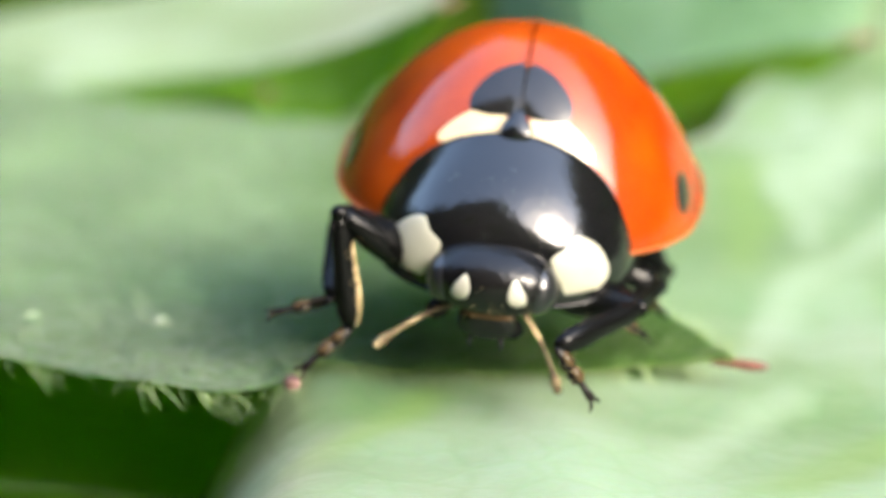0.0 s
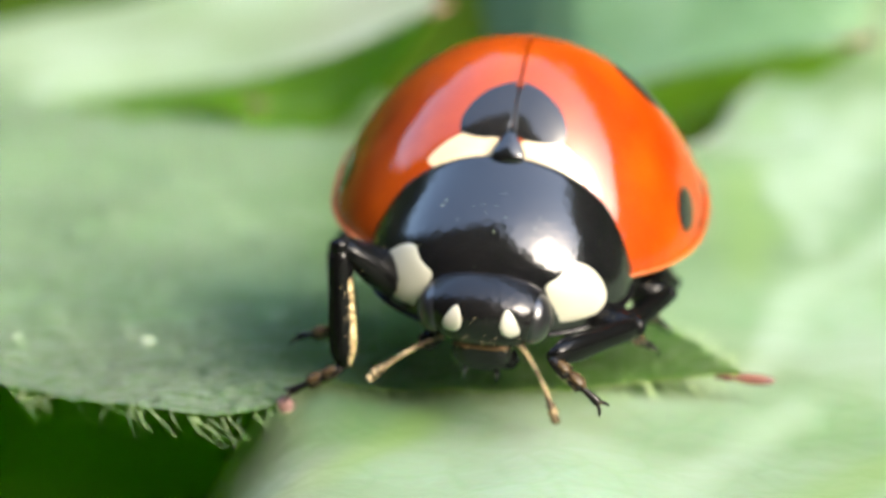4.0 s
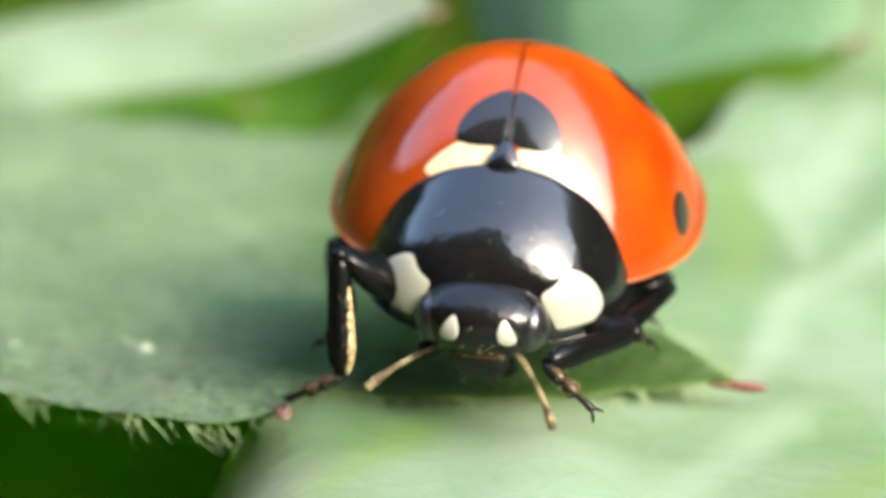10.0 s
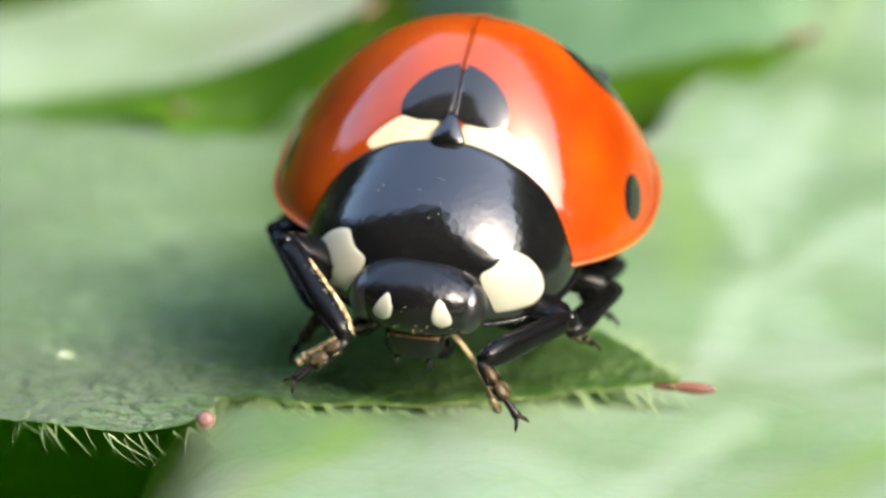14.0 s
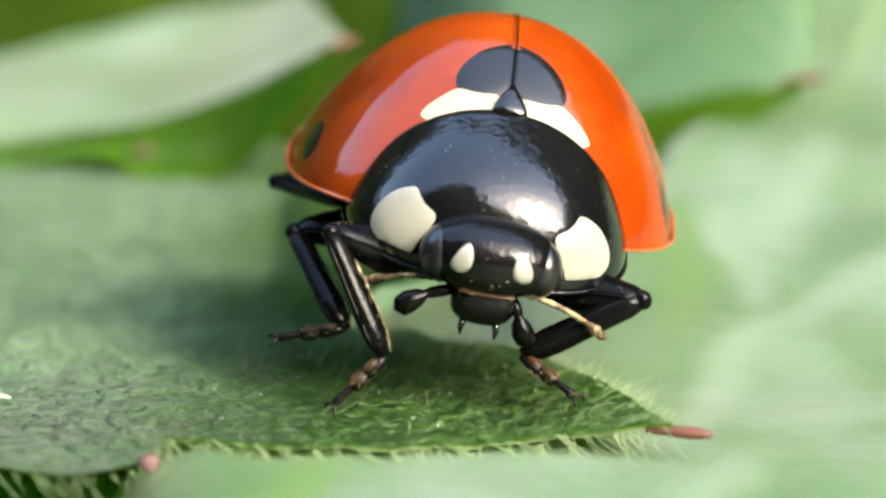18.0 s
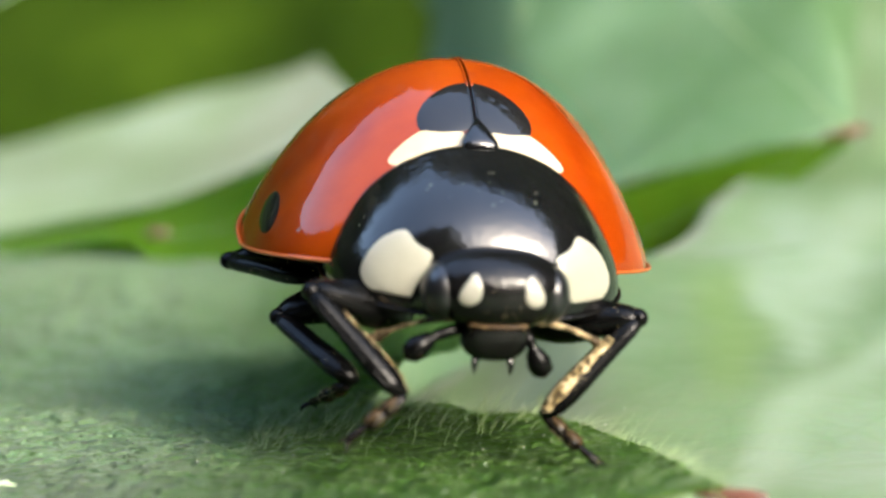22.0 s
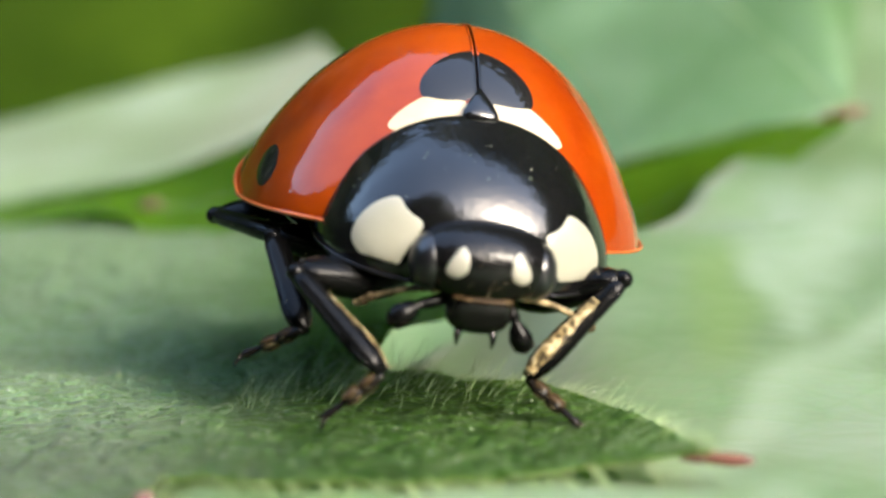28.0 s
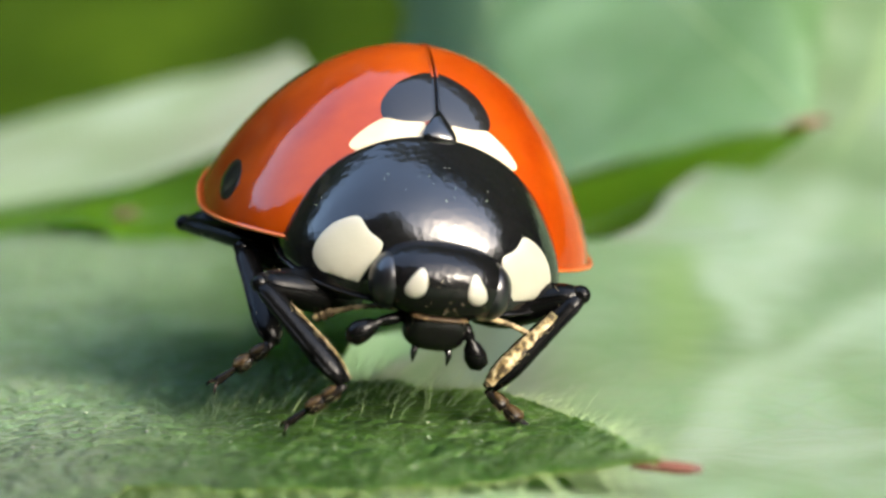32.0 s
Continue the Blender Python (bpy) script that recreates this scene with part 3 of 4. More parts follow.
# far blade takes the darkened green in place of real shade
far_leaf = loft("leaf", [(-40, 26, -14), (-20, 25, -12), (-8, 21, -10.2), (-2, 16, -9.0), (4, 13.5, -7.7), (12, 15, -8)], [(-45, 66, -10), (-20, 66, -8), (-8, 66, -6), (-2, 66, -5.5), (4, 66, -5.5), (14, 66, -6)], SHADE_GREEN, 50, 40, 0.5, 1.2, 13)
tagged(far_leaf, "leaf far behind, deep shade put into its dark green", "leaf", "leaves of the plant")


def vein(points, r, ob):
    """A raised vein, draped over the blade ob."""
    me = ob.data
    tree = BVHTree.FromPolygons([v.co for v in me.vertices], [p.vertices[:] for p in me.polygons])
    path = []
    for x, y in rounded(points, 3):
        hit = tree.ray_cast(Vector((x * MM, y * MM, 0.05)), Vector((0, 0, -1)))[0]
        if hit:
            path.append((x, y, hit.z / MM + r * 0.1))
    n = len(path)
    link("vein", *tube(path, [r * (1 - 0.6 * i / (n - 1)) * min(1.0, 0.08 + 3.0 * i / n) for i in range(n)], 8, 0.12), VEIN, ob, "pale leaf vein")


for pts, r in (([(8.6, 15.5), (10.6, 24), (14, 38)], 0.2), ([(8.4, 9.2), (10, 10.5), (16, 13)], 0.10)):
    vein(pts, r, low_leaf)
for pts, r in (([(3, 40), (4.5, 28), (6.0, 20), (7.8, 14.8)], 0.07), ([(4.2, 29), (1.5, 22), (1.2, 17)], 0.05)):
    vein(pts, r, right_leaf)
for pts, r in (([(-30, 21), (-14, 20), (-6, 18.5), (-2, 13.6)], 0.09), ([(-10, 19.6), (-7, 17.5), (-6, 16.2)], 0.06)):
    vein(pts, r, upper_leaf)


for pts, r in (([(-30, 19), (-14, 16.6), (-6, 14.5), (-2, 12.6)], 0.05),):
    vein(pts, r, shade_leaf)
vein([(-2, 8), (-0.5, 9.5), (1.5, 11), (3, 12)], 0.06, lobe)
vein([(1.0, 14.9), (3.3, 14.4), (5.6, 14.3), (7.4, 14.25)], 0.04, fold_leaf)
vein([(-40, 30), (-20, 32), (-8, 36), (2, 45)], 0.3, far_leaf)
vein([(-38, 0), (-20, -1), (-10, -2), (-4.5, -3)], 0.2, under_leaf)


def build_undergrowth():
    """Loose blades far below the leaves, dark between the gaps; their shade is in the colour."""
    rnd = random.Random(4)
    pieces = []
    for i in range(220):
        x, y, z = rnd.uniform(-70, 70), rnd.uniform(-30, 110), rnd.uniform(-60, -16)
        a, n, w = rnd.uniform(0, 6.28), rnd.uniform(14, 30), rnd.uniform(5, 11)
        d, e = Vector((math.cos(a), math.sin(a), rnd.uniform(-0.4, 0.4))), Vector((-math.sin(a), math.cos(a), rnd.uniform(-0.5, 0.5)))

        def f(u, v):
            p = Vector((x, y, z)) + d * n * (u - 0.5) + e * w * (v - 0.5) * math.sin(math.pi * (0.06 + 0.9 * u)) ** 0.8
            return p.x, p.y, p.z - 3 * (u - 0.4) ** 2 + 1.4 * abs(v - 0.5)
        pieces.append(grid(f, 10, 6))
    ob = link("undergrowth", *joined(*pieces), SHADE_GREEN)
    tagged(ob, "leaves near the ground, shade put into their dark green", "undergrowth", kind="stuff")


build_undergrowth()


def hedge_reach(a):
    """Distance and height of the unseen growth in the direction a: high behind the eye and beyond the beetle, low to
    one side.
    """
    back = max(0.0, math.cos(a + 2.2))
    beyond = max(0.0, math.cos(a - 1.15))
    return back, 900 - 560 * back ** 0.7 - 120 * beyond, 420 + 950 * back ** 3 + 540 * beyond ** 1.2 - 220 * max(0.0, -math.cos(a))


def build_unseen_hedge():
    """Dense growth all round, of loose leaves before a closed wall. Unseen; added to block low sky and darken
    reflections.
    """
    rnd = random.Random(7)
    pieces = []
    for i in range(3400):
        a = rnd.uniform(0, 2 * math.pi)
        back, r, top = hedge_reach(a)
        r += rnd.uniform(0, 120)
        z = -70 + rnd.random() ** 0.9 * (top + 70)
        lean = 0.12 * back * max(0, z)
        p = Vector(((r - lean) * math.cos(a), (r - lean) * math.sin(a), z))
        n = 60 + 60 * back
        u = Vector((rnd.gauss(0, 1), rnd.gauss(0, 1), rnd.gauss(0, 1))).normalized()
        s = u.cross(Vector((math.cos(a), math.sin(a), 0.3))).normalized()
        k = u.cross(s).normalized() * 0.25
        pieces.append(([tuple(p + q) for q in (u * n, s * n * 0.5 + k * n * 0.3, -u * n, -s * n * 0.5 + k * n * 0.3, k * n * -0.2)], [(0, 1, 4), (1, 2, 4), (2, 3, 4), (3, 0, 4)]))

    def wall(u, v):
        a = 2 * math.pi * u
        back, r, top = hedge_reach(a)
        z = -75 + v * (top + 20 + 40 * math.sin(23 * a))
        r += 160 - 0.12 * back * max(0, z)
        return r * math.cos(a), r * math.sin(a), z
    pieces.append(grid(wall, 160, 10, True))
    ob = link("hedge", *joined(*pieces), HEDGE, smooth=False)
    tagged(ob, "unseen dark green growth around the plant, added for dark reflections", "hedge", kind="stuff")


build_unseen_hedge()


def build_hairs():
    """Fine pale hairs on the blade and its margin."""
    rnd = random.Random(2)
    vs, fs = [], []

    def hair(p, d, n, r):
        side = d.cross(Vector((0, 0, 1)))
        side = side.normalized() if side.length > 0.01 else Vector((1, 0, 0))
        up = side.cross(d).normalized()
        bend = Vector((rnd.uniform(-0.1, 0.55), rnd.uniform(-0.2, 0.2), rnd.uniform(-0.15, 0.1))) * n
        k = len(vs)
        for i in range(4):
            t = i / 3
            c, w = p + d * n * t + bend * t * t, r * (1 - 0.85 * t)
            for j in range(3):
                a = 2.094 * j
                vs.append(tuple(c + side * w * math.cos(a) + up * w * math.sin(a)))
        for i in range(3):
            for j in range(3):
                a, b = k + i * 3 + j, k + i * 3 + (j + 1) % 3
                fs.append((a, b, b + 3, a + 3))
    f, b = rounded(MAIN_FRONT), rounded(MAIN_BACK)
    for i in range(330):
        x, y = along(f, rnd.uniform(0.5, 1.0))
        if x < -3.2 and rnd.random() < 0.62:
            continue
        d = Vector((rnd.gauss(0.35, 0.35), -0.6, rnd.gauss(-0.55, 0.2))).normalized() if x < -3.0 else Vector((rnd.gauss(0.4, 0.3), -0.5, rnd.uniform(-0.75, -0.2))).normalized()
        hair(Vector((x, y, main_height(x, y) - rnd.uniform(0, 0.12))), d, rnd.uniform(0.22, 0.62), rnd.uniform(0.005, 0.009))
    for i in range(420):
        x, y = along(b, rnd.uniform(0.72, 1.0))
        d = Vector((rnd.gauss(0.7, 0.3), rnd.gauss(0.4, 0.3), rnd.uniform(0.2, 1.0))).normalized()
        hair(Vector((x, y, main_height(x, y) - 0.03)), d, rnd.uniform(0.1, 0.3) * (2.0 if rnd.random() < 0.1 else 1), 0.0045)
    for i in range(1500):
        u, v = rnd.uniform(0.5, 1.0), rnd.random()
        p, q = along(f, u), along(b, u)
        x, y = p[0] + (q[0] - p[0]) * v, p[1] + (q[1] - p[1]) * v
        if y > 4:
            continue
        d = Vector((rnd.gauss(0.3, 0.35), rnd.gauss(-0.35, 0.35), rnd.uniform(0.15, 0.8))).normalized()
        hair(Vector((x, y, main_height(x, y) - 0.01)), d, rnd.uniform(0.12, 0.4) * (1.9 if x > -2.5 and rnd.random() < 0.5 else 1), rnd.uniform(0.003, 0.0055))
    for i in range(230):
        x, y = rnd.uniform(-2.6, 1.8), rnd.gauss(0.6, 1.2)
        if y > 2.2 - 0.5 * max(0, x + 1) or y < -4.5:
            continue
        d = Vector((rnd.gauss(0.45, 0.3), rnd.gauss(0.1, 0.35), 1.0)).normalized()
        hair(Vector((x, y, main_height(x, y) - 0.01)), d, rnd.uniform(0.28, 0.7), 0.008)
    ob = link("leaf_hair", vs, fs, HAIR, main_leaf, "fine pale hairs")
    tagged(ob, kind="stuff")


build_hairs()


def build_flecks():
    rnd = random.Random(11)
    for x, y, w in ((-5.7, -2.9, 0.18), (-7.85, -2.85, 0.11), (-6.1, -2.2, 0.08)):
        z = main_height(x, y)
        ring = [(x + w * math.cos(a) * rnd.uniform(0.7, 1.2), y + w * 0.6 * math.sin(a) * rnd.uniform(0.7, 1.2)) for a in [i * 0.5236 for i in range(12)]]
        vs = [(px, py, main_height(px, py) + 0.02) for px, py in ring] + [(px, py, main_height(px, py) - 0.02) for px, py in ring] + [(x, y, z + 0.09)]
        fs = [(i, (i + 1) % 12, 24) for i in range(12)] + [(i + 12, (i + 1) % 12 + 12, (i + 1) % 12, i) for i in range(12)]
        tagged(link("fleck", vs, fs, FLECK), "whitish dry fleck lying on the leaf", "fleck", "flecks on the leaf")


build_flecks()


def build_dust():
    """Tiny pale grains caught between the hairs."""
    rnd = random.Random(31)
    pieces = []
    for i in range(130):
        x, y = rnd.uniform(-9, 3.2), rnd.uniform(-6.8, 2.5)
        if x > -3 and y < -5.2:
            continue
        r = rnd.uniform(0.008, 0.026)
        z = main_height(x, y) + r * 0.5
        pieces.append(([(x + r, y, z), (x, y + r, z), (x - r * 1.3, y, z), (x, y - r, z), (x, y, z + r), (x, y, z - r)], [(0, 1, 4), (1, 2, 4), (2, 3, 4), (3, 0, 4), (1, 0, 5), (2, 1, 5), (3, 2, 5), (0, 3, 5)]))
    tagged(link("dust", *joined(*pieces), FLECK), "tiny pale dust grains on the leaf", "dust", kind="stuff")


build_dust()


# ---- the ladybird: local axes, forward is -y ----
beetle = new("ladybird")
tagged(beetle, "orange-red ladybird with black spots walking on a leaf", "ladybird")
HT, YC = 2.77, 1.9


def rim_z(y):
    return 0.64 + 0.72 * max(0.0, (1.6 - y) / 2.1) ** 1.1


def dome_rho(x, y):
    b = 3.0 if y < YC else 2.35
    p = 2.35 if y < YC else 2.1
    return (abs(x / 2.90) ** p + abs((y - YC) / b) ** p) ** (1 / p)


def dome_z(x, y):
    r = min(1.0, dome_rho(x, y))
    z0 = rim_z(y)
    return z0 + (0.6 + HT - z0) * (1 - r ** 2.15) ** 0.80


def elytron_point(s, u, v):
    a = math.pi * (u - 0.5)
    r = math.sin(v * math.pi / 2)
    dx, dy = math.cos(a), math.sin(a)
    k = r / dome_rho(dx, YC + dy)
    x, y = dx * k, YC + dy * k
    return s * (x + 0.012), y, dome_z(x, y)


def build_elytron(s):
    def f(u, v):
        if v <= 0.86:
            return elytron_point(s, u, v / 0.86)
        w = (v - 0.86) / 0.14
        x, y, z = elytron_point(s, u, 1.0)
        a = math.pi * (u - 0.5)
        out = 0.065 * min(1, w * 1.6) - 0.4 * max(0, w - 0.62)
        lip = 0.018 * math.sin(math.pi * min(1, w * 1.6))
        return x + s * math.cos(a) * out, y + math.sin(a) * out, z - 0.03 * min(1, w * 1.6) - lip - 0.10 * max(0, w - 0.62)
    vs, fs = grid(f, 80, 72)
    ob = link("elytron", vs, fs if s > 0 else [q[::-1] for q in fs], ORANGE, beetle, "glossy orange-red wing case")

    def rim(u, v):
        x, y, z = elytron_point(s, u, 1.0)
        a, b = math.pi * (u - 0.5), 2 * math.pi * v
        out = 0.056 + 0.022 * math.cos(b)
        return x + s * math.cos(a) * out, y + math.sin(a) * out, z - 0.03 + 0.026 * math.sin(b)
    vs, fs = grid(rim, 72, 10)
    link("rim", vs, fs, RIM, ob, "paler turned-up edge")
    seam = [(s * 0.034, y, dome_z(0.03, y) + 0.006) for y in [0.34 + 0.05 * i for i in range(75)]]
    link("suture", *tube(seam[:19], [0.008] + [0.022] * 17 + [0.020], 8), SPOT, ob, "black raised seam")
    link("suture", *tube(seam[18:], [0.020] * 56 + [0.01], 8), ORANGE, ob)

    def patch(name, c, r, mat, squash=None, lift=0.012):
        def g(u, v):
            a = 2 * math.pi * u
            x, y = c[0] + r[0] * v * math.cos(a), c[1] + r[1] * v * math.sin(a)
            if squash:
                x, y = squash(x, y)
            x = max(0.004, x)
            e = lift * (1 - 0.9 * v ** 6)
            n = Vector((x / 9 * 1.3, (y - YC) / 9, 0.35)).normalized()
            return s * (x + 0.012 + n.x * e), y + n.y * e, dome_z(x, y) + n.z * e
        vs, fs = grid(g, 40, 10, True)
        link(name, vs, fs if s > 0 else [q[::-1] for q in fs], mat, ob)
    patch("cream_patch", (0.68, 0.25), (0.54, 0.34), YELLOW, lambda x, y: (x, 0.10 + (y - 0.10) * (1.25 - 0.62 * x)))
    patch("spot", (0.20, 0.93), (0.60, 0.45), SPOT, lambda x, y: (x, y - 0.42 * x + 0.06 * x * x), 0.02)
    patch("spot", (2.64, 1.15), (0.12, 0.40), SPOT)
    patch("spot", (1.75, 2.9), (0.55, 0.55), SPOT)
    patch("spot", (1.35, 4.5), (0.42, 0.4), SPOT)
    return ob


for side in (1, -1):
    build_elytron(side)
link("scutellum", *tube([(0, -0.04, 2.82), (0, 0.10, 2.92), (0, 0.20, 2.98), (0, 0.34, 3.05), (0, 0.48, 3.12)], [0.27, 0.25, 0.20, 0.11, 0.02], 16, 0.3), BLACK, beetle, "black triangular plate")
link("abdomen", *blob((0, 1.95, 0.70), (2.55, 2.3, 0.62), 36, 18), BLACK, beetle, "black underside")
link("thorax", *blob((0, -0.45, 1.35), (1.6, 1.2, 0.62), 28, 14), BLACK, beetle)

PC = -0.15


def pro_rho(x, y):
    b, p = (1.9, 2.5) if y < PC else (0.45, 2.6)
    return (abs(x / 2.06) ** p + abs((y - PC) / b) ** p) ** (1 / p)


def pro_rim(x, y):
    a = math.atan2(abs(x) / 2.12, -(y - PC))
    return 1.27 - 0.20 * math.sin(min(a, 1.6)) ** 2 + 0.9 * max(0.0, -math.cos(a)) ** 2


def pro_z(x, y):
    r = min(1.0, pro_rho(x, y))
    z0 = pro_rim(x, y)
    crown = 2.93 - 0.19 * (0.2 - y)
    return z0 + (crown - z0) * (1 - r ** 4.1) ** 0.5 * (1 - 0.43 * (x / 2.06) ** 2)


def build_pronotum():
    def f(u, v):
        a = 2 * math.pi * u
        dx, dy = math.sin(a), -math.cos(a)
        if v <= 0.88:
            r = math.sin(v / 0.88 * math.pi / 2)
            k = r / pro_rho(dx, PC + dy)
            return dx * k, PC + dy * k, pro_z(dx * k, PC + dy * k)
        w = (v - 0.88) / 0.12
        k = 1 / pro_rho(dx, PC + dy)
        out = 0.05 * math.sin(w * math.pi) - 0.25 * w
        return dx * (k + out), PC + dy * (k + out), pro_rim(dx * k, PC + dy * k) - 0.10 * math.sin(w * math.pi / 2)
    vs, fs = grid(f, 96, 44, True)
    ob = link("pronotum", vs, fs, BLACK, beetle, "glossy black shield")

    rim = []
    for i in range(97):
        a = 2 * math.pi * i / 96
        dx, dy = math.sin(a), -math.cos(a)
        k = 1 / pro_rho(dx, PC + dy) + 0.02
        rim.append((dx * k, PC + dy * k, pro_rim(dx * k, PC + dy * k) - 0.02))
    link("margin", *tube(rim, [0.030] * 97, 8), HEAD_BLACK, ob, "thin shiny raised edge")

    def patch(s):
        ring = [(1.26, -1.91), (1.53, -1.66), (1.76, -1.36), (1.74, -1.22), (1.54, -1.18), (1.32, -1.24), (1.14, -1.32), (1.08, -1.48), (0.98, -1.62), (0.74, -1.78), (1.0, -1.90)]
        ring = [(1.32 + 0.91 * (x - 1.32), -1.56 + 0.91 * (y + 1.56)) for x, y in ring]
        ring = rounded(ring + ring[:1], 3)
        c = (1.28, -1.52)

        def g(u, v):
            p = along(ring, u)
            x, y = c[0] + (p[0] - c[0]) * v, c[1] + (p[1] - c[1]) * v
            r = pro_rho(x, y)
            if r > 0.994:
                x, y = x * 0.994 / r, PC + (y - PC) * 0.994 / r
            e = 0.018 * (1 - 0.9 * v ** 8)
            n = Vector((x * 0.5, (y - PC) * 0.5, 0.6)).normalized()
            return s * (x + n.x * e), y + n.y * e, pro_z(x, y) + n.z * e
        vs, fs = grid(g, 64, 12)
        link("cream_patch", vs, [q[::-1] for q in fs] if s > 0 else fs, CREAM, ob)
    patch(1)
    patch(-1)
    rnd = random.Random(17)
    grains = []
    for i in range(24):
        x, y = rnd.gauss(0.0, 0.9), rnd.uniform(-1.75, -0.6)
        if pro_rho(x, y) > 0.97:
            continue
        r, z = rnd.uniform(0.006, 0.014), pro_z(x, y)
        grains.append(([(x + r, y, z), (x, y + r, z), (x - r * 1.3, y, z), (x, y - r, z), (x, y, z + r), (x, y, z - r)], [(0, 1, 4), (1, 2, 4), (2, 3, 4), (3, 0, 4), (1, 0, 5), (2, 1, 5), (3, 2, 5), (0, 3, 5)]))
    tagged(link("dust", *joined(*grains), FLECK, ob, "tiny pale specks"), kind="stuff")


build_pronotum()
HC, HR = (0, -1.97, 1.67), (0.96, 0.62, 0.52)
HP = 2.25
head = link("head", *blob(HC, HR, 48, 28, HP), HEAD_BLACK, beetle, "black head")


def face_y(x, z):
    k = 1 - abs((x - HC[0]) / HR[0]) ** HP - abs((z - HC[2]) / HR[2]) ** HP
    return HC[1] - HR[1] * max(0.0, k) ** (1 / HP)


PALPS = {}


def build_head():
    for s in (1, -1):
        link("eye", *blob((0.73 * s, -2.04, 1.63), (0.275, 0.40, 0.385), 28, 18), EYE, head, "dark bulging eye")

        def g(u, v):
            a = 2 * math.pi * u
            x = 0.42 + 0.13 * v * math.cos(a) * (1 + 0.35 * math.sin(a) * -1) - 0.05 * v * math.sin(a)
            z = 1.84 + 0.20 * v * math.sin(a)
            return s * x, face_y(x, z) - 0.025 * (1 - 0.9 * v ** 6), z
        vs, fs = grid(g, 28, 8, True)
        link("face_patch", vs, fs if s > 0 else [q[::-1] for q in fs], FACE, head)
        if s < 0:
            arm = [(-0.34, -2.12, 1.20), (-0.56, -2.22, 1.13), (-0.74, -2.26, 1.08), (-0.80, -2.28, 1.06), (-0.88, -2.31, 1.02), (-1.02, -2.35, 0.93), (-1.13, -2.38, 0.84), (-1.19, -2.38, 0.78)]
        else:
            arm = [(0.34, -2.14, 1.20), (0.45, -2.28, 1.12), (0.50, -2.34, 1.04), (0.52, -2.36, 1.00), (0.55, -2.39, 0.93), (0.62, -2.42, 0.80), (0.69, -2.44, 0.68), (0.72, -2.44, 0.60)]
        PALPS[s] = link("palp", *tube(arm, [0.07, 0.085, 0.08, 0.06, 0.12, 0.165, 0.145, 0.03], 14), LIMB, head, "black club-shaped palp")
        link("mandible", *tube([(0.22 * s, -2.38, 0.86), (0.25 * s, -2.44, 0.74), (0.24 * s, -2.46, 0.62)], [0.06, 0.045, 0.012], 8), BLACK, head)
    link("clypeus", *blob((0, -2.43, 1.33), (0.42, 0.10, 0.035), 24, 8, 3), TAN, head, "brownish strip")
    link("labrum", *blob((0, -2.28, 1.10), (0.46, 0.26, 0.33), 28, 16, 2.5), HEAD_BLACK, head)
    rnd = random.Random(23)
    vs, fs = [], []
    for i in range(46):
        if i < 26:
            x, z = rnd.uniform(-0.40, 0.40), 1.31
            p, d = Vector((x, -2.43, z)), Vector((rnd.gauss(0, 0.2), -0.35, -1)).normalized() * rnd.uniform(0.07, 0.15)
        else:
            x, z = rnd.uniform(-0.6, 0.6), rnd.uniform(1.35, 2.0)
            p, d = Vector((x, face_y(x, z), z)), Vector((rnd.gauss(0, 0.3), -1, rnd.gauss(0.2, 0.3))).normalized() * rnd.uniform(0.03, 0.07)
        k = len(vs)
        w = Vector((0.007, 0, 0))
        vs += [tuple(p - w), tuple(p + w), tuple(p + Vector((0, 0.006, 0.008))), tuple(p + d)]
        fs += [(k, k + 1, k + 3), (k + 1, k + 2, k + 3), (k + 2, k, k + 3)]
    tagged(link("bristles", vs, fs, BRISTLE, head, "short golden hairs"), kind="stuff")


build_head()


def antenna(s):
    """Eleven beads on a slightly bowed line, the last three a club."""
    ends = [0.0, 0.22, 0.36, 0.50, 0.63, 0.75, 0.86, 0.97, 1.08, 1.19, 1.30, 1.42]
    wide = [0.062, 0.050, 0.046, 0.044, 0.043, 0.043, 0.045, 0.050, 0.070, 0.088, 0.074]
    path, radii = [], []
    for a, b, r in zip(ends, ends[1:], wide):
        for k, w in ((0.0, 0.62), (0.3, 0.92), (0.65, 1.0), (0.93, 0.8)):
            x = a + (b - a) * k
            path.append((x, -0.16 * x, 0.06 * math.sin(2.2 * x) - 0.03 * x * x))
            radii.append(r * w)
    path.append((1.44, -0.23, -0.07))
    vs, fs = tube(path, radii + [0.03], 12)
    vs = [(x * s, y, z) for x, y, z in vs]
    return link("antenna", vs, fs if s > 0 else [q[::-1] for q in fs], ANTENNA, beetle, "short clubbed brown antenna")


ANT = {s: antenna(s) for s in (1, -1)}

# leg segments run along +z of their own space, from the upper joint
def segment(name, length, radii, mat, label=""):
    n = len(radii)
    pts = [(0, 0, length * i / (n - 1)) for i in range(n)]
    return link(name, *tube(pts, radii, 12, 0.75, (0, 1, 0)), mat, beetle, label)


FEMUR, TIBIA, TARSUS = 1.7, 1.9, 1.15


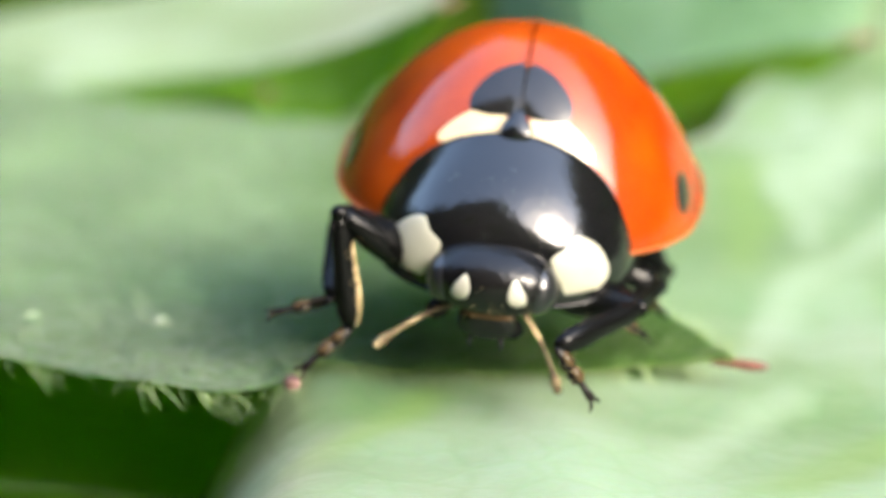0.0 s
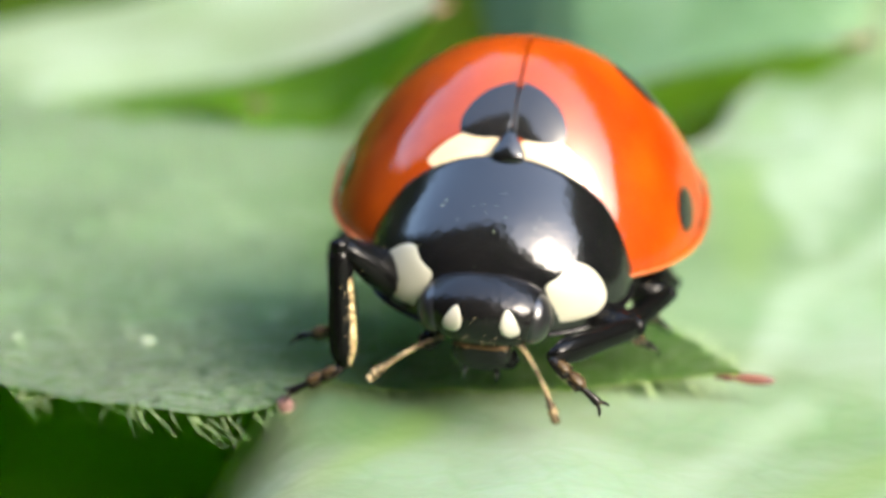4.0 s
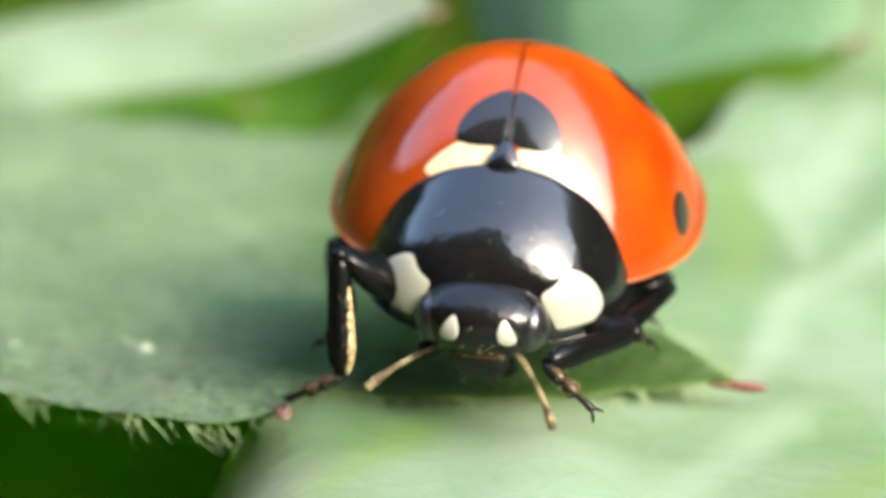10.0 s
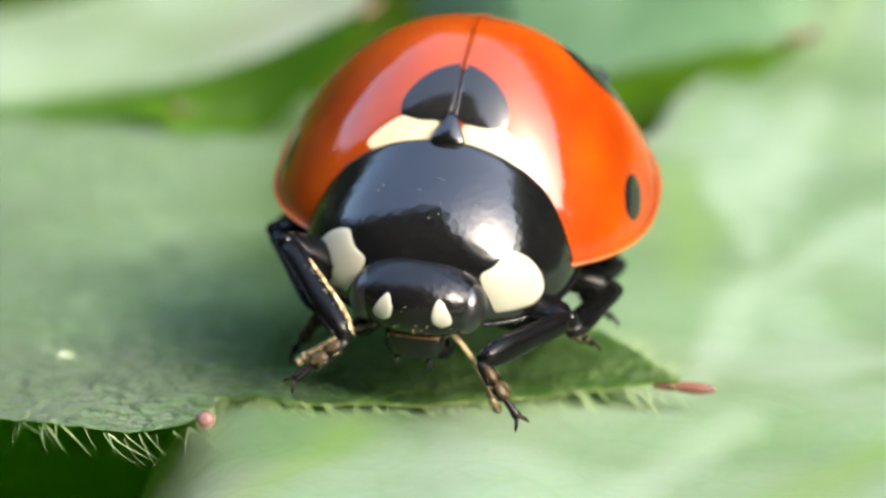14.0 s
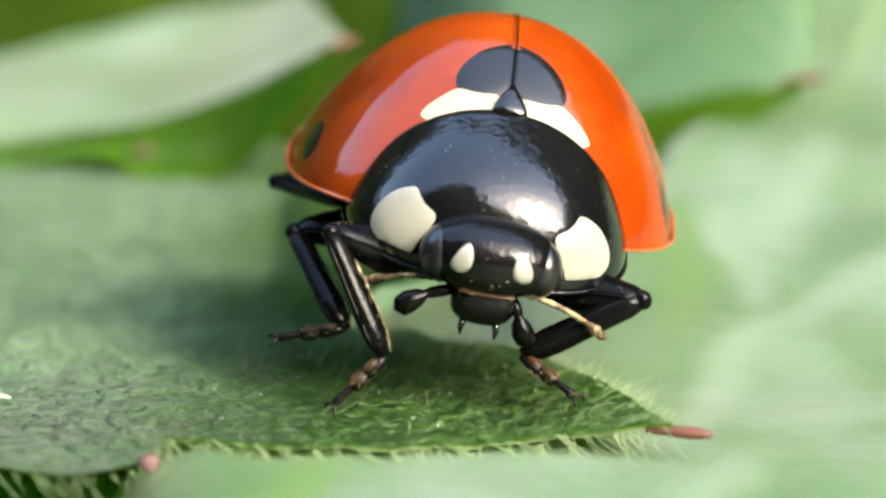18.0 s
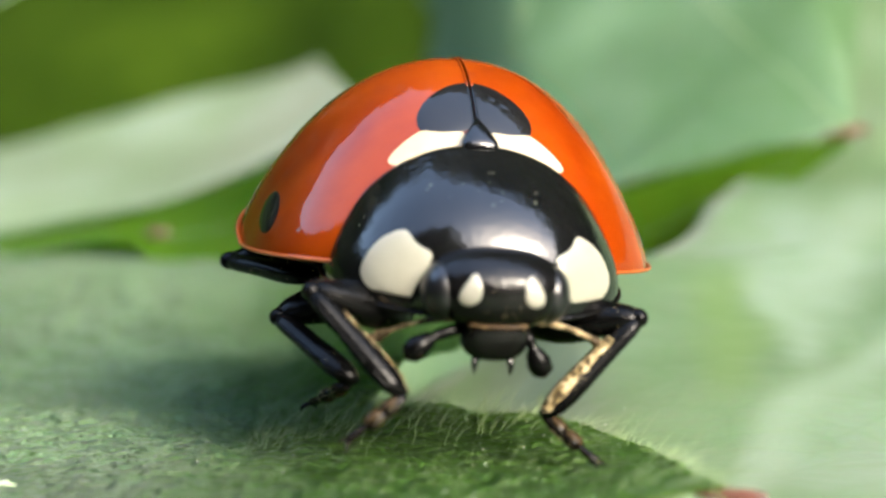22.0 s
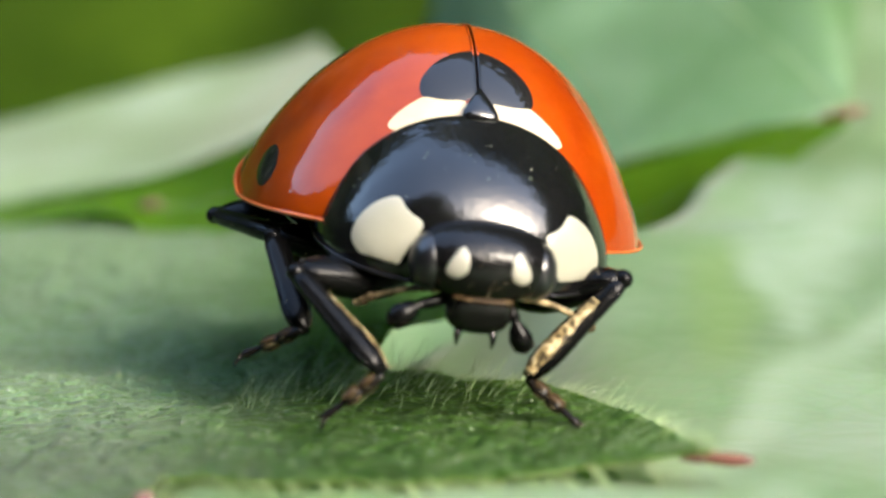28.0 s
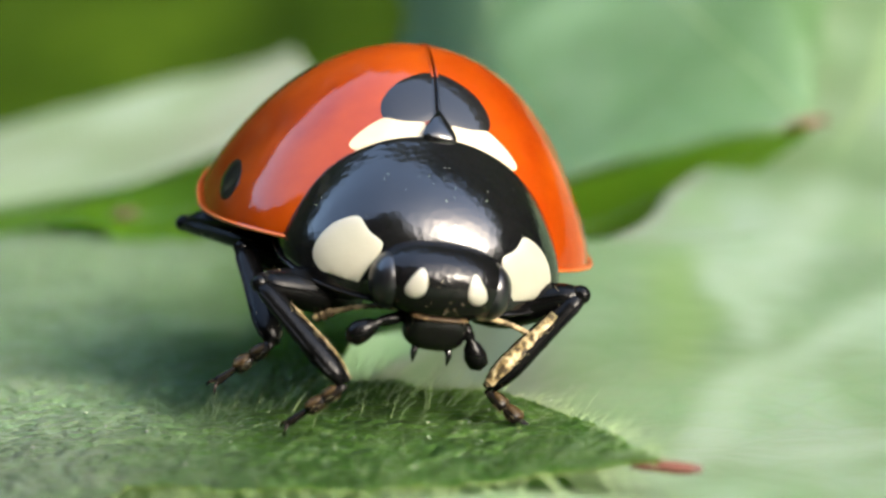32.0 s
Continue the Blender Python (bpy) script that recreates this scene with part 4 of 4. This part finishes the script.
def bristles(limb, count, size, side, length, radius, flat=0.75):
    """Short golden hairs along a leg part."""
    rnd = random.Random(count)
    vs, fs = [], []
    for i in range(count):
        t = rnd.uniform(0.30, 0.98)
        a = rnd.gauss(side, 0.42) if side is not None else rnd.uniform(0, 6.28)
        r = radius(t)
        p = Vector((math.cos(a) * r, math.sin(a) * r * flat, t * length))
        d = Vector((0.4 * math.cos(a), 0.4 * math.sin(a), 0.9)).normalized() * size * rnd.uniform(0.5, 1)
        s = Vector((-math.sin(a), math.cos(a), 0)) * 0.0038
        k = len(vs)
        vs += [tuple(p - d * 0.3 + s), tuple(p - d * 0.3 - s), tuple(p - d * 0.3 + Vector((0, 0, 0.02))), tuple(p + d)]
        fs += [(k, k + 1, k + 3), (k + 1, k + 2, k + 3), (k + 2, k, k + 3)]
    tagged(link("bristles", vs, fs, BRISTLE, limb, "short golden hairs"), kind="stuff")


def pile(limb, length, r, flat, side, spread):
    """The strip of short golden hair down the inner face of a lower leg."""
    rnd = random.Random(5)

    def f(u, v):
        t = 0.26 + 0.70 * u
        edge = min(1.0, 5 * min(v, 1 - v), 6 * min(u, 1 - u) + 0.2)
        a = side + (v - 0.5) * 2 * spread * (0.55 + 0.45 * u) + 0.10 * math.sin(19 * u) * (v - 0.5)
        k = r(t) + 0.004 + 0.016 * edge * rnd.uniform(0.5, 1.0)
        return math.cos(a) * k, math.sin(a) * k * flat, t * length
    link("hair_strip", *grid(f, 44, 12), GOLD, limb, "golden hairy strip")


def ridge(limb, length, r, flat, sides):
    """Sharp raised edges along a flattened leg part."""
    for a in sides:
        c, e = math.cos(a), math.sin(a) * flat
        pts = [(c * r(t), e * r(t), t * length) for t in [0.06 + 0.88 * i / 12 for i in range(13)]]
        link("ridge", *tube(pts, [0.012] + [0.022] * 11 + [0.012], 6), LIMB, limb)


def leg(mat, side=None):
    fr = [0.20, 0.32, 0.39, 0.40, 0.37, 0.31, 0.24, 0.12]
    tr = [0.12, 0.165, 0.17, 0.175, 0.185, 0.20, 0.205, 0.18, 0.10]

    def at(radii):
        return lambda t: radii[int(t * (len(radii) - 1))] + (radii[min(len(radii) - 1, int(t * (len(radii) - 1)) + 1)] - radii[int(t * (len(radii) - 1))]) * (t * (len(radii) - 1) % 1)
    fe = segment("femur", FEMUR, fr, LIMB, "black upper leg")
    ti = segment("tibia", TIBIA, tr, mat, "lower leg")
    ridge(fe, FEMUR, at(fr), 0.75, (0.5, 2.6))
    ridge(ti, TIBIA, at(tr), 0.75, (0.2, 2.9))
    link("knee", *blob((0, 0, 0.02), (0.15, 0.13, 0.13), 16, 10), LIMB, ti)
    first = tube([(0, 0, z) for z in (0.0, 0.08, 0.22, 0.34, 0.37)], [0.07, 0.10, 0.12, 0.135, 0.09], 12, 0.7)
    second = tube([(0, 0, z) for z in (0.33, 0.40, 0.50, 0.60, 0.64)], [0.075, 0.10, 0.13, 0.135, 0.07], 12, 0.7)
    third = tube([(0, 0, z) for z in (0.54, 0.66, 0.80, 0.92, 0.98)], [0.05, 0.05, 0.058, 0.075, 0.04], 10, 0.9)
    ta = link("tarsus", *joined(first, second, third), FOOT, beetle, "segmented foot")
    for z0, z1, w in ((0.10, 0.38, 0.085), (0.36, 0.66, 0.095)):
        link("pad", *blob((0, 0.058, (z0 + z1) / 2), (w, 0.05, (z1 - z0) / 2), 14, 8), PAD, ta, "golden hairy sole")
        link("pad", *blob((0, -0.058, (z0 + z1) / 2), (w, 0.05, (z1 - z0) / 2), 14, 8), PAD, ta, "golden hairy sole")
    for s in (1, -1):
        link("claw", *tube([(0.02 * s, 0, 0.94), (0.08 * s, 0.0, 1.02), (0.12 * s, -0.03, 1.07), (0.13 * s, -0.07, 1.10)], [0.032, 0.028, 0.02, 0.006], 8), FOOT, ta)
    if side is not None:
        pile(ti, TIBIA, at(tr), 0.75, side, 0.5 if side < 1 else 0.75)
    bristles(ti, 24 if side is None else 200, 0.06, side, TIBIA, at(tr))
    bristles(fe, 16, 0.05, None, FEMUR, at(fr))
    bristles(ta, 60, 0.07, None, 0.66, lambda t: 0.13, 0.7)
    return fe, ti, ta


LEGS = {k: leg(LIMB, {"front_a": 0.55, "front_b": 1.5}.get(k)) for k in ("front_a", "front_b", "middle_a", "middle_b", "hind_a", "hind_b")}

BEETLE_ROWS = [
    (0, 0.041, -4.537, 1.733, 8.30, 3.31, -6.76),
    (0.5, -0.014, -4.490, 1.665, 8.86, 3.59, -8.16),
    (1, 0.071, -4.577, 1.594, 9.57, 1.99, -8.36),
    (1.5, 0.054, -4.629, 1.662, 10.03, 2.05, -8.24),
    (2, 0.072, -4.551, 1.632, 10.35, 1.77, -8.30),
    (2.5, 0.071, -4.560, 1.621, 9.85, 1.72, -8.19),
    (3, 0.090, -4.599, 1.655, 10.22, 1.64, -8.28),
    (3.5, 0.084, -4.583, 1.609, 9.48, 1.51, -8.24),
    (5.5, 0.095, -4.537, 1.580, 11.76, 1.90, -9.00),
    (6, 0.100, -4.601, 1.605, 11.22, 1.93, -9.13),
    (6.5, 0.108, -4.593, 1.632, 11.37, 1.70, -8.89),
    (7, 0.102, -4.515, 1.617, 11.42, 1.66, -8.49),
    (7.5, 0.109, -4.575, 1.669, 11.38, 1.48, -8.48),
    (8, 0.111, -4.475, 1.610, 11.40, 1.45, -8.57),
    (8.5, 0.121, -4.482, 1.617, 11.22, 1.10, -8.79),
    (9, 0.128, -4.668, 1.647, 9.38, 0.71, -8.76),
    (9.5, 0.123, -4.562, 1.674, 11.13, 1.04, -8.55),
    (10, 0.136, -4.494, 1.619, 11.15, 0.92, -8.53),
    (10.5, 0.129, -4.467, 1.613, 11.14, 0.79, -8.42),
    (11, 0.141, -4.444, 1.613, 11.41, 0.53, -8.52),
    (11.5, 0.169, -4.462, 1.633, 11.28, 1.42, -7.80),
    (12, 0.286, -4.032, 1.447, 7.07, 5.02, -10.03),
    (12.5, 0.368, -3.980, 1.393, 8.23, 4.17, -10.77),
    (13, 0.309, -3.627, 1.347, 8.97, 4.46, -12.77),
    (13.5, 0.318, -3.536, 1.366, 12.31, 2.53, -12.05),
    (14, 0.282, -3.581, 1.388, 11.23, 2.23, -11.37),
    (14.5, 0.326, -3.426, 1.290, 10.79, 2.25, -11.41),
    (16.5, 0.965, -0.945, 0.272, 4.52, 8.60, -5.93),
    (17, 1.179, -0.934, 0.332, 1.13, 9.31, -5.45),
    (17.5, 1.179, -0.954, 0.449, 0.70, 9.28, -4.55),
    (18, 1.080, -1.107, 0.534, 0.42, 10.15, -1.70),
    (18.5, 1.218, -0.998, 0.474, -0.29, 9.01, -2.22),
    (19, 1.227, -0.960, 0.410, -1.06, 8.90, -2.43),
    (19.5, 0.716, -0.727, 0.508, -3.84, 4.08, 1.31),
    (20, 0.664, -0.487, 0.333, -2.89, 3.44, 2.13),
    (20.5, 0.435, -0.319, 0.328, -3.38, 3.85, 6.26),
    (21, 0.400, -0.228, 0.210, -4.07, 7.48, 8.04),
    (21.5, 0.414, -0.427, 0.324, -3.49, 8.88, 8.19),
    (22, 0.443, -0.350, 0.309, -3.34, 8.59, 8.03),
    (22.5, 0.416, -0.194, 0.215, -2.89, 8.22, 8.07),
    (23, 0.336, -0.064, 0.150, -0.55, 8.09, 9.11),
    (23.5, 0.382, 0.034, 0.066, -0.99, 7.21, 8.12),
    (24, 0.393, -0.100, 0.132, -0.66, 7.23, 8.27),
    (24.5, 0.378, -0.204, 0.132, -0.54, 8.55, 7.92),
    (25, 0.406, -0.036, 0.054, -0.74, 10.84, 7.02),
    (25.5, 0.390, -0.172, 0.142, -1.03, 10.46, 7.22),
    (26, 0.379, -0.267, 0.218, -1.30, 12.36, 8.00),
    (26.5, 0.410, -0.347, 0.238, -1.84, 11.72, 7.40),
    (28.5, 0.417, 0.183, 0.002, -0.61, 11.29, 6.37),
    (29, 0.428, 0.071, 0.031, -1.16, 11.42, 6.48),
    (29.5, 0.427, -0.106, 0.131, -1.08, 11.39, 6.47),
    (30, 0.407, -0.246, 0.204, -1.29, 11.63, 6.88),
    (30.5, 0.414, 0.000, 0.055, -0.85, 11.21, 6.60),
    (31, 0.430, 0.110, 0.008, -0.50, 11.30, 6.40),
    (31.5, 0.412, 0.395, -0.184, -0.66, 11.57, 6.29),
    (32, 0.345, 0.487, -0.212, 0.49, 12.73, 7.31),
]
LEG_ROWS = {
    "front_a": [
        (0, -2.44, -1.70, 2.32, -2.10, -2.30, 0.56, -2.85, -2.97, -0.01),
        (1, -2.25, -1.70, 2.29, -2.10, -2.26, 0.48, -3.00, -2.57, -0.16),
        (6, -2.24, -1.70, 2.35, -2.03, -2.62, 0.70, -2.99, -2.79, 0.10),
        (10, -2.22, -1.70, 2.36, -2.06, -2.57, 0.68, -3.05, -2.77, 0.12),
        (11.5, -2.28, -1.70, 2.33, -2.18, -2.41, 0.57, -3.14, -2.72, 0.02),
        (12, -2.00, -1.70, 2.19, -1.72, -3.57, 2.04, -2.35, -2.62, 1.89),
        (12.5, -2.08, -1.70, 2.09, -0.79, -2.96, 1.50, -1.62, -3.61, 1.04),
        (13, -2.02, -1.70, 2.03, -0.78, -3.03, 1.48, -1.51, -3.74, 0.96),
        (14, -2.05, -1.70, 2.12, -0.82, -3.08, 1.69, -1.61, -3.78, 1.23),
        (14.5, -2.05, -1.70, 2.16, -0.80, -3.07, 1.74, -1.58, -3.78, 1.28),
        (16.5, -2.20, -1.70, 1.60, -1.43, -3.42, 1.40, -1.99, -4.09, 0.64),
        (17, -2.32, -1.70, 1.52, -1.37, -2.94, 0.44, -1.95, -3.73, -0.15),
        (17.5, -2.23, -1.70, 1.48, -1.20, -2.56, 0.13, -1.86, -3.09, -0.64),
        (18, -2.25, -1.70, 1.46, -1.21, -2.59, 0.14, -1.89, -3.07, -0.65),
        (19, -2.33, -1.70, 1.46, -1.24, -2.52, 0.14, -1.94, -2.99, -0.64),
        (19.5, -2.26, -1.70, 1.49, -1.08, -2.40, 0.17, -1.85, -2.58, -0.66),
        (20, -2.38, -1.70, 1.51, -1.10, -2.40, 0.30, -1.96, -2.76, -0.37),
        (20.5, -2.36, -1.70, 1.46, -1.10, -2.47, 0.26, -1.98, -2.75, -0.42),
        (23, -2.45, -1.70, 1.39, -1.24, -2.85, 0.48, -2.12, -3.09, -0.22),
        (26, -2.40, -1.70, 1.13, -1.26, -3.00, 0.35, -1.98, -2.93, -0.54),
        (29, -2.43, -1.70, 1.08, -1.22, -2.98, 0.38, -2.05, -3.22, -0.38),
        (32, -2.42, -1.70, 1.16, -1.19, -2.94, 0.41, -2.00, -3.00, -0.40),
    ],
    "front_b": [
        (0, 2.28, -1.70, 1.25, 1.14, -3.19, 1.54, 1.88, -3.54, 0.74),
        (1, 2.24, -1.70, 1.33, 1.14, -3.18, 1.75, 1.98, -3.48, 1.03),
        (6, 2.25, -1.70, 1.38, 1.09, -3.11, 1.92, 2.01, -3.56, 1.40),
        (10, 2.26, -1.70, 1.38, 1.08, -3.09, 1.92, 2.00, -3.55, 1.39),
        (11.5, 2.12, -1.70, 1.38, 1.01, -3.16, 1.87, 1.88, -3.69, 1.33),
        (12, 2.19, -1.70, 1.48, 0.94, -3.12, 1.68, 1.86, -3.55, 1.14),
        (12.5, 2.30, -1.70, 1.44, 1.20, -3.24, 1.63, 1.98, -3.35, 0.78),
        (13, 2.29, -1.70, 1.36, 1.26, -3.26, 1.70, 2.12, -3.73, 1.10),
        (14, 2.18, -1.70, 1.35, 1.13, -3.23, 1.77, 1.90, -3.79, 1.13),
        (14.5, 2.25, -1.70, 1.34, 1.18, -3.20, 1.81, 1.89, -3.80, 1.14),
        (16.5, 2.38, -1.70, 1.56, 0.73, -2.49, 1.04, 1.67, -2.47, 0.38),
        (17, 2.30, -1.70, 1.37, 0.77, -2.64, 0.74, 1.71, -2.53, 0.09),
        (17.5, 2.30, -1.70, 1.19, 0.75, -2.45, 0.40, 1.73, -2.31, -0.18),
        (18, 2.27, -1.70, 1.25, 0.71, -2.13, 0.25, 1.67, -2.72, 0.01),
        (19, 2.23, -1.70, 1.13, 0.62, -2.11, 0.21, 1.63, -2.55, -0.12),
        (19.5, 2.29, -1.70, 0.91, 0.79, -2.13, -0.17, 1.68, -2.59, -0.75),
        (20, 2.33, -1.70, 1.08, 0.78, -2.11, 0.05, 1.58, -2.59, -0.63),
        (20.5, 2.18, -1.70, 1.08, 0.79, -2.11, -0.16, 1.62, -2.61, -0.78),
        (23, 2.09, -1.70, 1.33, 0.84, -2.38, 0.08, 1.62, -3.09, -0.38),
        (26, 2.02, -1.70, 1.50, 0.84, -2.34, 0.16, 1.65, -3.06, -0.21),
        (29, 2.03, -1.70, 1.53, 0.85, -2.35, 0.20, 1.69, -3.02, -0.22),
        (32, 2.10, -1.70, 1.60, 0.92, -2.33, 0.24, 1.77, -3.01, -0.14),
    ],
    "middle_a": [
        (0, -2.71, 0.10, 0.69, -2.46, -1.78, 0.62, -3.53, -2.16, 0.42),
        (3, -2.64, 0.10, 0.67, -2.26, -1.76, 0.66, -3.32, -1.67, 0.23),
        (6, -2.65, 0.10, 0.75, -2.07, -1.71, 0.76, -2.70, -1.30, -0.12),
        (11.5, -2.67, 0.10, 0.84, -2.20, -1.74, 0.86, -2.79, -1.28, -0.02),
        (12.5, -2.68, 0.10, 0.65, -1.57, -1.42, 0.44, -2.16, -1.59, -0.53),
        (14.5, -2.68, 0.10, 0.60, -1.62, -1.47, 0.53, -2.16, -1.53, -0.48),
        (17, -2.75, 0.10, 0.27, -1.97, -1.53, -0.34, -2.96, -1.14, -0.78),
        (18, -2.70, 0.10, 0.32, -1.77, -1.47, -0.21, -2.86, -1.64, -0.52),
        (19, -2.80, 0.10, 0.40, -1.84, -1.43, -0.18, -2.92, -1.64, -0.52),
        (20, -2.65, 0.10, 0.44, -1.63, -1.34, -0.27, -2.56, -0.89, -0.77),
        (23, -2.52, 0.10, 0.09, -1.86, -1.68, 0.16, -2.25, -0.89, -0.58),
        (26, -2.42, 0.10, 0.76, -2.12, -1.77, 0.64, -3.06, -1.22, -0.00),
        (29, -2.60, 0.10, 0.70, -2.20, -1.64, 0.06, -3.06, -1.46, -0.80),
        (32, -2.45, 0.10, 0.76, -2.06, -1.66, 0.23, -2.97, -1.97, -0.53),
    ],
    "middle_b": [
        (0, 2.50, 0.10, 0.21, 1.91, -1.57, 0.89, 2.46, -1.03, 0.05),
        (10, 2.58, 0.10, 0.66, 2.04, -1.58, 1.35, 2.52, -0.99, 0.49),
        (11.5, 2.48, 0.10, 0.63, 1.86, -1.56, 1.32, 2.38, -0.99, 0.46),
        (12.5, 2.62, 0.10, 0.48, 2.09, -1.62, 1.09, 2.49, -0.97, 0.23),
        (14.5, 2.52, 0.10, 0.33, 2.12, -1.61, 1.06, 2.47, -0.97, 0.16),
        (17, 2.10, 0.60, 0.70, 1.20, 1.90, 0.35, 0.60, 2.60, -0.30),
        (32, 2.10, 0.60, 0.70, 1.20, 1.90, 0.35, 0.60, 2.60, -0.30),
    ],
    "hind_a": [
        (0, -2.90, 2.00, -0.83, -1.48, 0.95, -0.14, -1.23, 1.21, -1.23),
        (11.5, -2.97, 2.00, -0.90, -1.59, 0.93, -0.15, -1.38, 1.17, -1.26),
        (14.5, -3.09, 2.00, -1.05, -1.59, 1.06, -0.35, -1.42, 1.30, -1.47),
        (17, -3.12, 2.00, -0.05, -1.78, 0.81, 0.59, -1.45, 1.24, -0.42),
        (18, -3.05, 2.00, 0.02, -1.91, 0.63, 0.68, -1.56, 1.14, -0.29),
        (20, -3.04, 2.00, 0.03, -1.94, 0.52, 0.46, -1.70, 1.09, -0.50),
        (23, -3.06, 2.00, 0.21, -2.15, 0.41, 0.71, -1.79, 0.94, -0.25),
        (26, -3.10, 2.00, 0.14, -2.28, 0.38, 0.69, -1.85, 0.97, -0.20),
        (29, -3.18, 2.00, 0.01, -2.28, 0.42, 0.56, -1.89, 1.01, -0.35),
        (32, -3.09, 2.00, 0.08, -2.16, 0.46, 0.68, -1.74, 0.98, -0.25),
    ],
    "hind_b": [
        (0, 2.55, 2.00, -1.09, 2.17, 0.34, -0.24, 2.66, 0.90, -1.12),
        (11.5, 2.40, 2.00, -0.94, 1.94, 0.40, -0.03, 2.40, 0.93, -0.94),
        (14.5, 2.37, 2.00, -0.93, 2.09, 0.29, -0.15, 2.57, 0.83, -1.05),
        (17, 1.90, 2.60, -0.05, 1.30, 1.70, -0.20, 0.90, 2.20, -0.95),
        (32, 1.90, 2.60, -0.05, 1.30, 1.70, -0.20, 0.90, 2.20, -0.95),
    ],
}
# how far a lower leg is turned about its own length
TWIST = {"front_b": {"before": 110, 18: 110, 19: 70, 19.5: 35}}
HIPS = {"front_a": (-0.9, -1.0, 0.75), "front_b": (0.9, -1.0, 0.75), "middle_a": (-1.2, 0.4, 0.5), "middle_b": (1.2, 0.4, 0.5), "hind_a": (-1.2, 1.8, 0.4), "hind_b": (1.2, 1.8, 0.4)}


def aim(a, b):
    """A pose at a whose +z points to b."""
    a, b = Vector(a), Vector(b)
    q = (b - a).to_track_quat("Z", "Y")
    return Matrix.Translation(a * MM) @ q.to_matrix().to_4x4()


def motions():
    walk(beetle, [(t, pose(x * MM, y * MM, z * MM, a, b, c)) for t, x, y, z, a, b, c in BEETLE_ROWS])
    for key, (fe, ti, ta) in LEGS.items():
        hip = Vector(HIPS[key])
        rows_f, rows_t, rows_s = [], [], []
        for t, *j in LEG_ROWS[key]:
            knee, ankle, foot = Vector(j[0:3]), Vector(j[3:6]), Vector(j[6:9])
            start = knee + (hip - knee).normalized() * FEMUR
            rows_f.append((t, aim(start, knee)))
            rows_t.append((t, aim(knee, ankle) @ Matrix.Rotation(radians(TWIST.get(key, {}).get(t, TWIST.get(key, {}).get("before", 0) if t < 18 else 0)), 4, "Z")))
            rows_s.append((t, aim(ankle, foot)))
        walk(fe, rows_f)
        walk(ti, rows_t)
        walk(ta, rows_s)
    for s, ob in ANT.items():
        base = (0.52 * s * MM, -2.26 * MM, 1.34 * MM)
        walk(ob, [(t, pose(*base, 0, ry * s, rz * s)) for t, ry, rz in (ANT_ROWS_B if s > 0 else ANT_ROWS_A)])
    for s, ob in PALPS.items():
        walk(ob, [(t, pose(-0.25 * s * k * MM, 0.16 * k * MM, 0.20 * k * MM)) for t, k in PALP_ROWS])


ANT_ROWS_A = [(0, 31, -8), (11.5, 31, -8), (13, 29, -8), (14.5, 29, -8), (16.5, 24, -4), (17.2, 18, 16), (18.5, 28, 46), (32, 28, 46)]
ANT_ROWS_B = [(0, 56, -12), (11.5, 58, -12), (13, 52, -10), (14.5, 51, -10), (16.5, 30, -6), (17.2, 22, -4), (18.5, 24, 30), (32, 22, 32)]
PALP_ROWS = [(0, 1.0), (14.5, 1.0), (17, 0.0), (32, 0.0)]

motions()
